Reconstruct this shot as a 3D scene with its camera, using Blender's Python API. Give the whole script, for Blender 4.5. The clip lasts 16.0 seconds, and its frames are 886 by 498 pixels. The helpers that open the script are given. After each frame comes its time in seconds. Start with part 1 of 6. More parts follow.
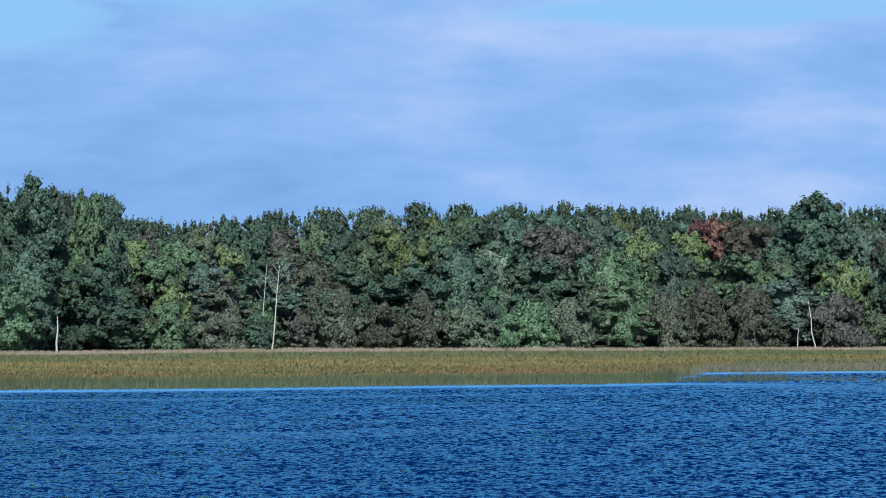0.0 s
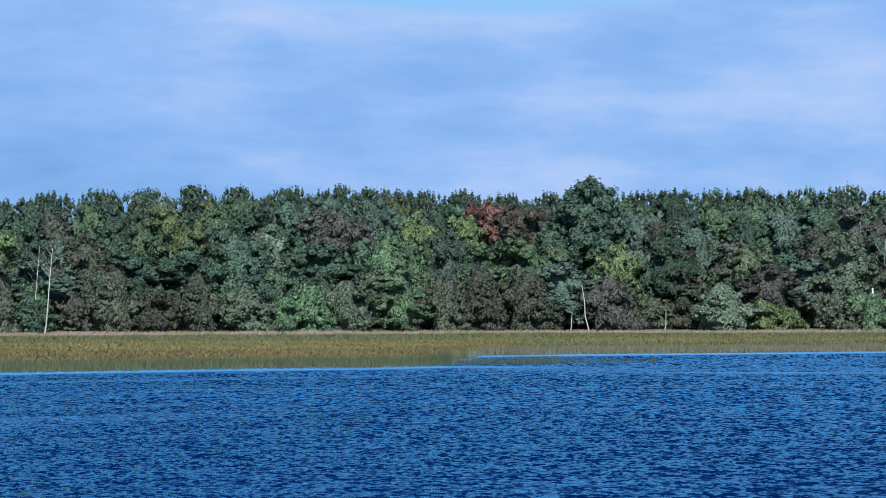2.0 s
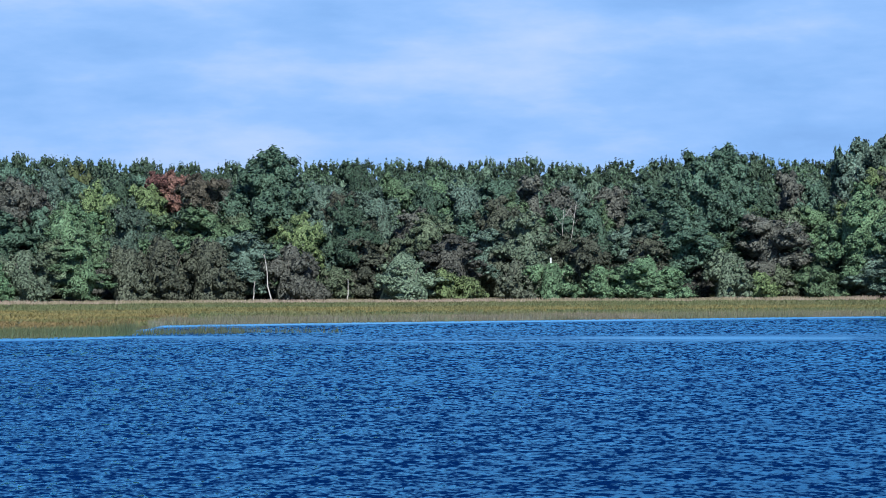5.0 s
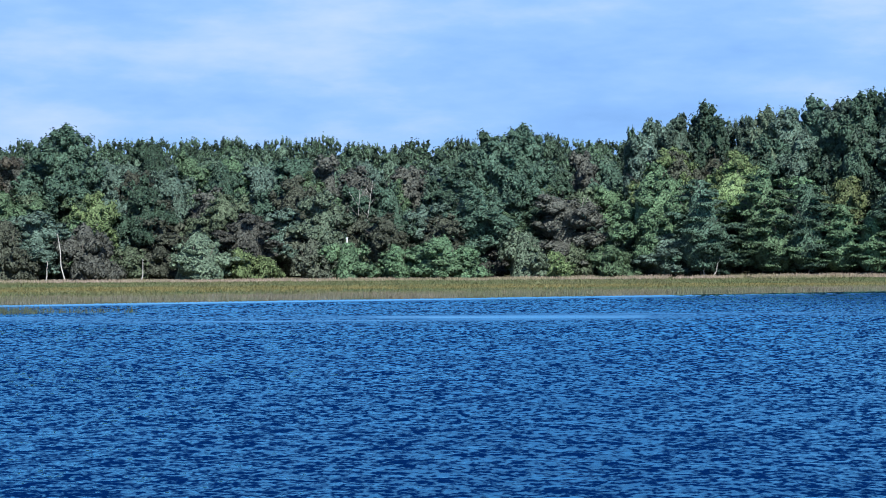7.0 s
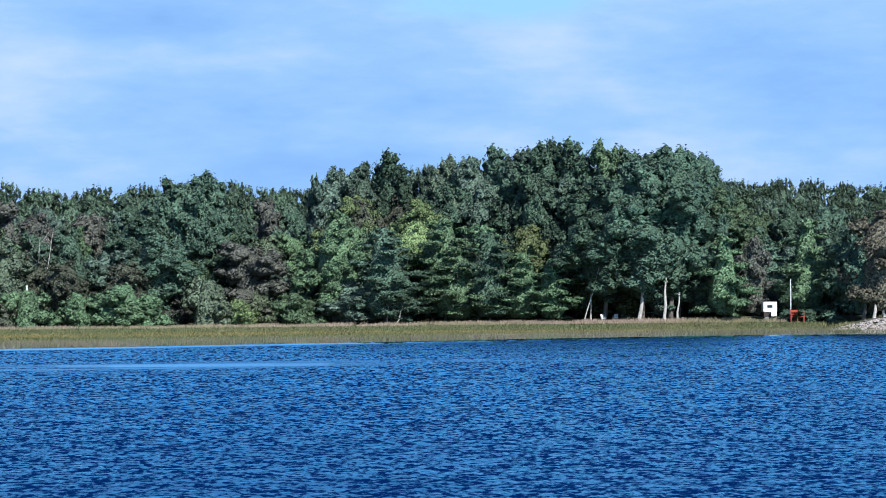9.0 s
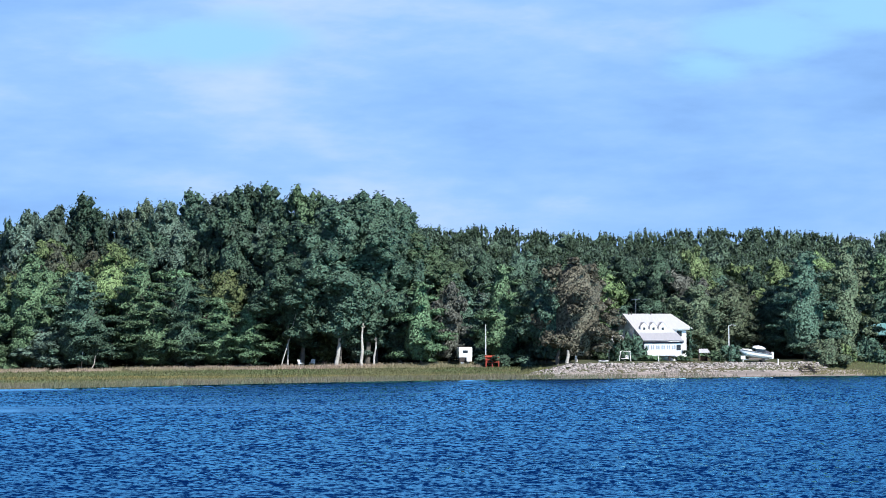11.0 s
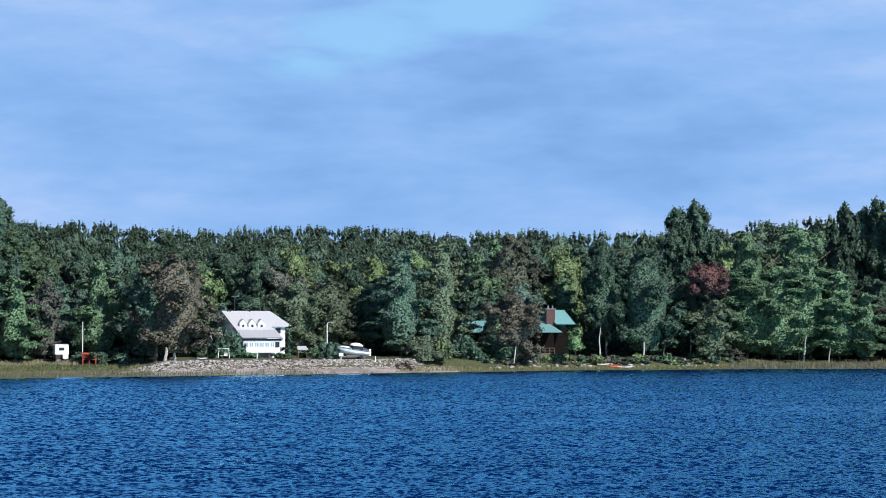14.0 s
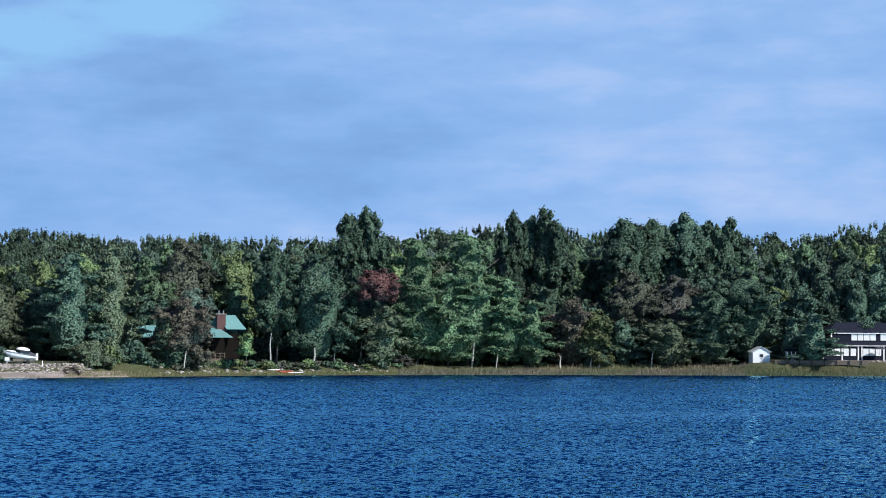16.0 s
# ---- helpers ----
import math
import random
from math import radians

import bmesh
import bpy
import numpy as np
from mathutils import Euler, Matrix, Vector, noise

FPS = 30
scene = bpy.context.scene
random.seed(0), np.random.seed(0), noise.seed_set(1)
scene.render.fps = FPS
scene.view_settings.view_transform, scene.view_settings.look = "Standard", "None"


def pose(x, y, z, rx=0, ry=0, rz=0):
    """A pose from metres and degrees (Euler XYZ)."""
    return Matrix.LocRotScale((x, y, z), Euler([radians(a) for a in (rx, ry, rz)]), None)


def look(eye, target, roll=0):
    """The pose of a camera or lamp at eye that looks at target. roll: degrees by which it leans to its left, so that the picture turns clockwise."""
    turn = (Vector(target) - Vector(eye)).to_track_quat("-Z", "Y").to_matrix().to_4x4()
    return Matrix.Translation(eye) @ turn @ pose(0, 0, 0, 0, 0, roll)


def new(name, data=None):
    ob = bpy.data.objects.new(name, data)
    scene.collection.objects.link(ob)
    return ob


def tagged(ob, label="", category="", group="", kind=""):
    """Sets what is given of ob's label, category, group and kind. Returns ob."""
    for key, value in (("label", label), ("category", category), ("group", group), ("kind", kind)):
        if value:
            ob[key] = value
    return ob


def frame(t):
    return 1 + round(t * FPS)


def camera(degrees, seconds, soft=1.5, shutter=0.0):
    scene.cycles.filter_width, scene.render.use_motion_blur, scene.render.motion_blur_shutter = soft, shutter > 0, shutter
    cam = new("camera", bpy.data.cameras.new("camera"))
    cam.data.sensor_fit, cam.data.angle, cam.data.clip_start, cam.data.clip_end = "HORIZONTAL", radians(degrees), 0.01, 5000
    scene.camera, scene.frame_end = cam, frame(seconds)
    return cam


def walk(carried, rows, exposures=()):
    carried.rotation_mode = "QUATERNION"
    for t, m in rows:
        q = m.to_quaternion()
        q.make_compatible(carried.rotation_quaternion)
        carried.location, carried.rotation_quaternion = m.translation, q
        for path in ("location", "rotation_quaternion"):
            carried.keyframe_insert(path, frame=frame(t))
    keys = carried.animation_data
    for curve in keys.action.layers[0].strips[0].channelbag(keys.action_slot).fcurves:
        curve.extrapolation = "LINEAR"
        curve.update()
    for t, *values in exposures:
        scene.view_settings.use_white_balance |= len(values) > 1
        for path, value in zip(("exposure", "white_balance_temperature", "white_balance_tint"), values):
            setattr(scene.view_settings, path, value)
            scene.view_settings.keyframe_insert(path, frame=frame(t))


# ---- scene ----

# The camera stands on the near bank and pans along the far shore.
EYE = 6.0
cam = camera(22.0, 16.0, soft=0.9)


def aim(az, el, lean):
    """The pose at the eye for a bearing (clockwise from +y), a tilt and a lean, in degrees."""
    return pose(0, 0, EYE) @ pose(0, 0, 0, 0, 0, -az) @ pose(0, 0, 0, 90 + el) @ pose(0, 0, 0, 0, 0, lean)


PAN = [
    (0, -24.214, 1.697, -0.039),
    (0.2, -23.646, 1.345, -0.033),
    (0.5, -22.677, 1.019, -0.025),
    (0.8, -21.732, 1.024, -0.015),
    (1, -21.450, 0.988, -0.009),
    (1.2, -20.958, 1.074, -0.013),
    (1.5, -20.176, 1.110, -0.019),
    (1.8, -19.222, 1.171, -0.032),
    (2, -18.596, 1.282, -0.040),
    (2.5, -17.338, 1.347, -0.049),
    (2.8, -16.860, 0.792, -0.074),
    (3, -16.345, 0.698, -0.090),
    (3.1, -16.076, 0.592, -0.081),
    (3.2, -15.772, -0.068, -0.072),
    (3.5, -14.825, -0.450, -0.044),
    (3.7, -14.221, -0.387, -0.045),
    (3.8, -13.728, 0.485, -0.045),
    (4, -13.083, 0.748, -0.045),
    (4.5, -11.564, 0.729, -0.008),
    (4.7, -11.277, 0.650, -0.004),
    (6.8, -5.362, 0.013, 0.039),
    (7, -5.509, 0.007, 0.043),
    (7.2, -4.908, -0.003, 0.060),
    (7.3, -4.583, -0.014, 0.068),
    (7.4, -4.157, 0.019, 0.077),
    (7.5, -2.972, 0.438, 0.085),
    (7.6, -2.222, 1.306, 0.084),
    (7.7, -1.572, 1.299, 0.083),
    (7.8, -0.904, 1.375, 0.082),
    (8, 0.000, 1.616, 0.080),
    (8.2, 0.710, 1.582, 0.086),
    (10.3, 6.891, 0.483, 0.143),
    (10.5, 8.215, 0.485, 0.149),
    (10.8, 9.322, 1.304, 0.097),
    (11, 10.029, 2.328, 0.063),
    (11.2, 10.675, 2.333, 0.060),
    (11.5, 11.742, 2.303, 0.056),
    (11.6, 12.033, 2.238, 0.070),
    (11.8, 12.798, 1.186, 0.105),
    (12, 13.458, 0.784, 0.138),
    (12.2, 14.113, 0.704, 0.114),
    (12.5, 15.009, 0.620, 0.079),
    (12.7, 15.653, 0.628, 0.074),
    (12.8, 16.058, 0.905, 0.072),
    (13, 16.687, 1.690, 0.068),
    (13.2, 17.360, 1.860, 0.060),
    (13.5, 18.396, 1.985, 0.049),
    (14, 20.080, 2.247, 0.045),
    (14.2, 20.714, 2.348, 0.022),
    (14.4, 21.765, 2.358, 0.000),
    (14.5, 23.057, 2.376, -0.013),
    (14.8, 24.992, 2.441, -0.056),
    (15, 25.700, 2.434, -0.085),
    (15.2, 26.368, 2.163, -0.133),
    (15.5, 27.008, 1.449, -0.204),
    (15.8, 27.719, 2.229, -0.228),
    (16, 28.325, 2.398, -0.244),
]
walk(cam, [(t, aim(a, e, -r)) for t, a, e, r in PAN], exposures=[(0.0, 0.12, 5780, 10), (3.5, 0.15, 5780, 10), (4.1, 0.26, 5780, 10), (4.5, 0.27, 5780, 10), (7.0, 0.38, 5780, 10), (8.5, 0.42, 5800, 10), (11.5, 0.42, 5880, 10), (12.2, 0.28, 5900, 10), (13.0, 0.30, 5920, 10), (14.5, 0.13, 5920, 10), (16.0, 0.12, 5920, 10)])

# ---- light ----
SUN_AZ, SUN_EL = 154.0, 40.0
sun = new("sun", bpy.data.lights.new("sun", "SUN"))
sun.data.energy, sun.data.angle, sun.data.color = 5.0, radians(0.55), (1.0, 0.94, 0.84)
sun.matrix_basis = look((100 * math.sin(radians(SUN_AZ)), 100 * math.cos(radians(SUN_AZ)), 100 * math.tan(radians(SUN_EL))), (0, 0, 0))


def node(tree, kind, **sets):
    """A shader node; keyword keys that name an input set it (or link a socket), others are attributes."""
    n = tree.nodes.new("ShaderNode" + kind)
    for k, v in sets.items():
        if k.startswith("i_"):
            key = k[2:]
            sock = n.inputs[int(key)] if key.isdigit() else n.inputs[key.replace("_", " ")]
            if isinstance(v, bpy.types.NodeSocket):
                tree.links.new(v, sock)
            else:
                sock.default_value = v
        elif k == "operation":
            n.operation = v
        elif k == "use_clamp":
            n.use_clamp = v
        elif k == "interpolation_type":
            n.interpolation_type = v
        elif k == "data_type":
            n.data_type = v
        elif k == "blend_type":
            n.blend_type = v
    return n


def ramp(tree, fac, *stops):
    n = node(tree, "ValToRGB", i_Fac=fac)
    e = n.color_ramp.elements
    for i, (p, c) in enumerate(stops):
        el = e[i] if i < 2 else e.new(p)
        el.position, el.color = p, (*c, 1) if len(c) == 3 else c
    return n.outputs["Color"]


def maths(tree, op, a, b=0.0, clamp=False):
    return node(tree, "Math", operation=op, use_clamp=clamp, i_0=a, i_1=b).outputs[0]


def mixed(tree, fac, a, b, blend="MIX"):
    n = node(tree, "Mix", data_type="RGBA", blend_type=blend)
    for key, v in ((0, fac), (6, a), (7, b)):
        if isinstance(v, bpy.types.NodeSocket):
            tree.links.new(v, n.inputs[key])
        else:
            n.inputs[key].default_value = v if key == 0 else (*v, 1)
    return n.outputs[2]


world = bpy.data.worlds.new("sky")
scene.world = world
world.use_nodes = True
w = world.node_tree
w.nodes.clear()
sky = node(w, "TexSky")
sky.sky_type, sky.sun_disc, sky.sun_elevation, sky.sun_rotation = "NISHITA", False, radians(SUN_EL), radians(SUN_AZ)
sky.air_density, sky.dust_density, sky.ozone_density = 1.0, 0.4, 2.0
clear = mixed(w, 1.0, sky.outputs[0], (0.027, 0.044, 0.074), "MULTIPLY")
way = node(w, "TexCoord").outputs["Generated"]
xyz = node(w, "SeparateXYZ", i_0=way)
up = xyz.outputs["Z"]


def cloud_noise(sx, sz, scale, detail, rough, shift=0.0):
    m = node(w, "Mapping", i_Vector=way, i_Location=(shift, shift * 0.7, shift * 0.3), i_Scale=(sx, sx, sz))
    return node(w, "TexNoise", i_Vector=m.outputs[0], i_Scale=scale, i_Detail=detail, i_Roughness=rough).outputs["Fac"]


broad = cloud_noise(1.0, 3.4, 4.2, 5.0, 0.55, 3.1)
fine = cloud_noise(1.0, 3.6, 10.0, 7.0, 0.58, 7.7)
both = maths(w, "ADD", maths(w, "MULTIPLY", broad, 0.52), maths(w, "MULTIPLY", fine, 0.48))
cloud = ramp(w, both, (0.36, (0.262, 0.455, 0.79)), (0.44, (0.31, 0.525, 0.88)), (0.51, (0.37, 0.58, 0.93)), (0.59, (0.50, 0.66, 0.96)), (0.66, (0.60, 0.72, 0.97)))


def gap(az, el, ra, re):
    """A soft clear opening in the cloud round a bearing and elevation, in degrees."""
    x, y, z = math.sin(radians(az)) * math.cos(radians(el)), math.cos(radians(az)) * math.cos(radians(el)), math.sin(radians(el))
    d = node(w, "VectorMath", operation="SUBTRACT", i_0=way, i_1=(x, y, z)).outputs[0]
    s = node(w, "VectorMath", operation="MULTIPLY", i_0=d, i_1=(1 / radians(ra), 1 / radians(ra), 1 / radians(re))).outputs[0]
    ln = node(w, "VectorMath", operation="LENGTH", i_0=s).outputs["Value"]
    return maths(w, "SUBTRACT", 1.0, ln)


opening = None
for spec in ((-35.5, 7.4, 4.0, 1.3), (-30.0, 8.2, 5.0, 0.9), (-17.5, 7.6, 6.0, 0.45), (4.5, 7.6, 3.6, 0.8), (18.2, 7.5, 2.6, 0.9), (21.0, 8.2, 2.8, 0.9), (16.6, 6.9, 1.6, 0.6)):
    g = gap(*spec)
    opening = g if opening is None else maths(w, "MAXIMUM", opening, g)
ragged = maths(w, "ADD", opening, maths(w, "MULTIPLY", maths(w, "SUBTRACT", fine, 0.5), 2.2))
hole = node(w, "MapRange", interpolation_type="SMOOTHSTEP", i_0=ragged, i_1=-0.1, i_2=0.7).outputs[0]
low_sky = mixed(w, hole, cloud, (0.37, 0.66, 0.97))
high = node(w, "MapRange", interpolation_type="SMOOTHSTEP", i_0=up, i_1=0.11, i_2=0.66).outputs[0]
final_sky = mixed(w, high, low_sky, clear)
back = node(w, "Background", i_Color=final_sky, i_Strength=0.79)
w.links.new(back.outputs[0], node(w, "OutputWorld").inputs[0])

# ---- materials ----


def material(name):
    m = bpy.data.materials.new(name)
    m.use_nodes = True
    m.node_tree.nodes.clear()
    return m, m.node_tree


def finish(m, t, shader):
    t.links.new(shader.outputs[0], node(t, "OutputMaterial").inputs[0])
    return m


def at(t, kind="Object"):
    return node(t, "TexCoord").outputs[kind]


def foliage(name, dark, light, through_light=0.1, gloss=0.20, vary=1.0):
    """Leaves: a tone for each spray and tree, single leaves as cells with a relief of their own."""
    m, t = material(name)
    isl = node(t, "NewGeometry").outputs["Random Per Island"]
    own = node(t, "ObjectInfo").outputs["Random"]
    c = ramp(t, isl, (0.0, tuple((a + b) / 2 - vary * (0.14 * b - 0.08 * a) for a, b in zip(dark, light))), (0.55, tuple((a + b) / 2 for a, b in zip(dark, light))), (1.0, tuple((a + b) / 2 + vary * (0.24 * b - 0.13 * a) for a, b in zip(dark, light))))
    big = node(t, "TexNoise", i_Vector=at(t), i_Scale=0.35, i_Detail=2.0).outputs["Fac"]
    c = mixed(t, maths(t, "MULTIPLY", big, 0.5), c, tuple(x * 1.35 for x in light))
    cell = node(t, "TexVoronoi", i_Vector=node(t, "NewGeometry").outputs["Position"], i_Scale=3.9, i_Randomness=1.0)
    leaf = node(t, "SeparateColor", i_0=cell.outputs["Color"]).outputs[0]
    tone = maths(t, "MULTIPLY", maths(t, "ADD", 0.30, maths(t, "MULTIPLY", leaf, 1.25)), maths(t, "ADD", 0.66, maths(t, "MULTIPLY", own, 0.66)))
    hsv = node(t, "HueSaturation", i_Color=c, i_Hue=maths(t, "ADD", 0.485, maths(t, "MULTIPLY", own, 0.03)), i_Saturation=1.03, i_Value=tone)
    # each leaf lies its own way
    tilt = node(t, "VectorMath", operation="SUBTRACT", i_0=cell.outputs["Color"], i_1=(0.5, 0.5, 0.42)).outputs[0]
    tilt = node(t, "VectorMath", operation="SCALE", i_0=tilt, i_Scale=1.75).outputs[0]
    relief = node(t, "VectorMath", operation="NORMALIZE", i_0=node(t, "VectorMath", operation="ADD", i_0=node(t, "NewGeometry").outputs["Normal"], i_1=tilt).outputs[0])
    p = node(t, "BsdfPrincipled", i_Base_Color=hsv.outputs[0], i_Roughness=0.6, i_Normal=relief.outputs[0])
    p.inputs["Specular IOR Level"].default_value = gloss
    tr = node(t, "BsdfTranslucent", i_Color=hsv.outputs[0])
    return finish(m, t, node(t, "MixShader", i_0=through_light, i_1=p.outputs[0], i_2=tr.outputs[0]))


def rough(name, a, b, scale=3.0, bump=0.3, roughness=0.85, stretch=(1, 1, 1), c=None, metallic=0.0, own=0.0, shine=0.5):
    """A matt surface with two scales of tone and a fine relief."""
    m, t = material(name)
    v = node(t, "Mapping", i_Vector=at(t), i_Scale=stretch).outputs[0]
    n1 = node(t, "TexNoise", i_Vector=v, i_Scale=scale, i_Detail=6.0, i_Roughness=0.65).outputs["Fac"]
    n2 = node(t, "TexNoise", i_Vector=v, i_Scale=scale * 0.13, i_Detail=3.0).outputs["Fac"]
    col = ramp(t, n1, (0.3, a), (0.7, b))
    if c:
        col = mixed(t, node(t, "MapRange", i_0=n2, i_1=0.42, i_2=0.62).outputs[0], col, c)
    if own:
        r = node(t, "ObjectInfo").outputs["Random"]
        col = node(t, "HueSaturation", i_Color=col, i_Value=maths(t, "ADD", 1.0 - own / 2, maths(t, "MULTIPLY", r, own))).outputs[0]
    bn = node(t, "Bump", i_Strength=bump, i_Distance=0.05, i_Height=n1)
    p = node(t, "BsdfPrincipled", i_Base_Color=col, i_Roughness=roughness, i_Metallic=metallic, i_Normal=bn.outputs[0])
    p.inputs["Specular IOR Level"].default_value = shine
    return finish(m, t, p)


# leaf colours carry a little added blue in place of distance haze
LEAF = {
    "green": foliage("leaves_green", (0.046, 0.086, 0.048), (0.118, 0.182, 0.097)),
    "deep": foliage("leaves_deep_green", (0.032, 0.062, 0.044), (0.078, 0.126, 0.084)),
    "blue": foliage("leaves_blue_green", (0.038, 0.068, 0.055), (0.102, 0.146, 0.108)),
    "light": foliage("leaves_light_green", (0.070, 0.110, 0.046), (0.160, 0.215, 0.094)),
    "yellow": foliage("leaves_yellow_green", (0.062, 0.092, 0.040), (0.136, 0.168, 0.075)),
    "olive": foliage("leaves_olive", (0.054, 0.080, 0.048), (0.122, 0.156, 0.094)),
    "brown": foliage("leaves_brown", (0.047, 0.055, 0.040), (0.087, 0.098, 0.068), vary=0.6),
    "grey": foliage("leaves_grey_brown", (0.054, 0.059, 0.048), (0.104, 0.108, 0.090), vary=0.6),
    "red": foliage("leaves_red", (0.092, 0.052, 0.044), (0.178, 0.096, 0.082)),
    "rust": foliage("leaves_rust", (0.054, 0.056, 0.041), (0.115, 0.104, 0.076)),
    "silver": foliage("leaves_silver_green", (0.056, 0.092, 0.059), (0.148, 0.194, 0.128), gloss=0.28),
}
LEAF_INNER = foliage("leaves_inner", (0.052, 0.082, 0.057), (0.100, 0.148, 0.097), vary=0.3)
BARK = rough("bark_grey", (0.075, 0.065, 0.055), (0.19, 0.17, 0.145), 2.5, 0.6, stretch=(3, 3, 0.7))
BIRCH = rough("bark_birch", (0.30, 0.28, 0.25), (0.62, 0.60, 0.55), 2.0, 0.3, stretch=(1, 1, 3))
DEAD = rough("wood_bleached", (0.36, 0.34, 0.31), (0.62, 0.59, 0.54), 3.0, 0.4, stretch=(2, 2, 0.5))


def ground_mix():
    m, t = material("shore_ground")
    v = at(t)
    n1 = node(t, "TexNoise", i_Vector=v, i_Scale=0.05, i_Detail=5.0).outputs["Fac"]
    n2 = node(t, "TexNoise", i_Vector=v, i_Scale=1.3, i_Detail=6.0).outputs["Fac"]
    c = ramp(t, n1, (0.3, (0.045, 0.058, 0.022)), (0.5, (0.085, 0.088, 0.033)), (0.7, (0.10, 0.078, 0.036)))
    c = mixed(t, maths(t, "MULTIPLY", n2, 0.5), c, (0.05, 0.055, 0.022))
    b = node(t, "Bump", i_Strength=0.6, i_Distance=0.2, i_Height=n2)
    return finish(m, t, node(t, "BsdfPrincipled", i_Base_Color=c, i_Roughness=0.95, i_Normal=b.outputs[0]))


GROUND = ground_mix()


def lake():
    m, t = material("lake_water")
    v = at(t)

    def slopes(scale, detail, turn, stretch, size, octave, where):
        """Wave slopes along x and y, about zero."""
        mp = node(t, "Mapping", i_Vector=where, i_Rotation=(0, 0, radians(turn)), i_Scale=stretch).outputs[0]
        c = node(t, "TexNoise", i_Vector=mp, i_Scale=scale, i_Detail=detail, i_Roughness=octave, i_Distortion=0.25).outputs["Color"]
        d = node(t, "VectorMath", operation="SUBTRACT", i_0=c, i_1=(0.5, 0.5, 0.5)).outputs[0]
        return node(t, "VectorMath", operation="MULTIPLY", i_0=d, i_1=(size, size, 0.0)).outputs[0]

    # Low over the water only the raised faces of the waves show, one behind another; three sizes of wave,
    # the long ones near the bank, the fine ones out on the lake.
    flat = node(t, "SeparateXYZ", i_0=v)
    turn = maths(t, "MULTIPLY", maths(t, "ARCTAN2", flat.outputs["X"], flat.outputs["Y"]), 1000.0)
    run = maths(t, "LOGARITHM", maths(t, "MAXIMUM", node(t, "VectorMath", operation="LENGTH", i_0=v).outputs["Value"], 5.0), 2.71828)
    s = None
    for middle, spread, depth, size, steepness in ((3.95, 0.55, 720.0, 0.125, 2.0), (4.75, 0.50, 370.0, 0.24, 1.8), (5.6, 0.55, 145.0, 0.46, 1.45)):
        where = node(t, "CombineXYZ", i_X=turn, i_Y=maths(t, "MULTIPLY", run, depth)).outputs[0]
        big = slopes(size * 0.55, 2.0, 0, (1.0, 1.0, 1.0), steepness * 0.36, 0.55, where)
        fine = slopes(size * 1.7, 2.0, 0, (1.0, 0.9, 1.0), steepness, 0.55, where)
        both = node(t, "VectorMath", operation="ADD", i_0=big, i_1=fine).outputs[0]
        gone = maths(t, "DIVIDE", maths(t, "SUBTRACT", run, middle), spread)
        share = maths(t, "POWER", 2.71828, maths(t, "MULTIPLY", maths(t, "MULTIPLY", gone, gone), -0.5))
        layer = node(t, "VectorMath", operation="SCALE", i_0=both, i_Scale=share).outputs[0]
        s = layer if s is None else node(t, "VectorMath", operation="ADD", i_0=s, i_1=layer).outputs[0]
    gm = node(t, "Mapping", i_Vector=v, i_Scale=(0.25, 1.5, 1.0)).outputs[0]
    gust = node(t, "TexNoise", i_Vector=gm, i_Scale=0.035, i_Detail=4.0).outputs["Fac"]
    amp = node(t, "MapRange", i_0=gust, i_1=0.35, i_2=0.65, i_3=1.25, i_4=0.75).outputs[0]
    s = node(t, "VectorMath", operation="SCALE", i_0=s, i_Scale=amp).outputs[0]
    # the faces of the waves that lean to the near bank are those that show
    sx = node(t, "SeparateXYZ", i_0=s)
    up_face = maths(t, "ADD", sx.outputs["Y"], 0.072)
    steep = maths(t, "MULTIPLY", maths(t, "ADD", up_face, maths(t, "SQRT", maths(t, "ADD", maths(t, "MULTIPLY", up_face, up_face), 0.022))), 0.5)
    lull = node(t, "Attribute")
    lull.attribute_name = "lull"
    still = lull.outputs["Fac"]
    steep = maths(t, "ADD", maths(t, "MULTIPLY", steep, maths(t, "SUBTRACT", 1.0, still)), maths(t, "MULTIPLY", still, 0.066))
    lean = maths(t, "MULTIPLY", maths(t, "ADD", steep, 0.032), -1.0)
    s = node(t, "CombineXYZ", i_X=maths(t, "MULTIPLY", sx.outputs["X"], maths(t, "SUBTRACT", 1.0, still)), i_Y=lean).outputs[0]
    nrm = node(t, "VectorMath", operation="ADD", i_0=node(t, "NewGeometry").outputs["Normal"], i_1=s).outputs[0]
    nrm = node(t, "VectorMath", operation="NORMALIZE", i_0=nrm).outputs[0]
    deep = node(t, "BsdfDiffuse", i_Color=(0.001, 0.011, 0.060, 1), i_Normal=nrm)
    # reflection colour tinted bluer than the sky itself, paler in the lulls
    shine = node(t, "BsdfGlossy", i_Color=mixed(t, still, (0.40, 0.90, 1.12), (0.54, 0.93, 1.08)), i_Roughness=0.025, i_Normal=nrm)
    fres = node(t, "Fresnel", i_IOR=1.333, i_Normal=nrm)
    # slicks lie smooth; their reflection is lifted past Fresnel, a painted pale sheen
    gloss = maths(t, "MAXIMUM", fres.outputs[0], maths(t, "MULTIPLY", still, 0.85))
    return finish(m, t, node(t, "MixShader", i_0=gloss, i_1=deep.outputs[0], i_2=shine.outputs[0]))


WATER = lake()

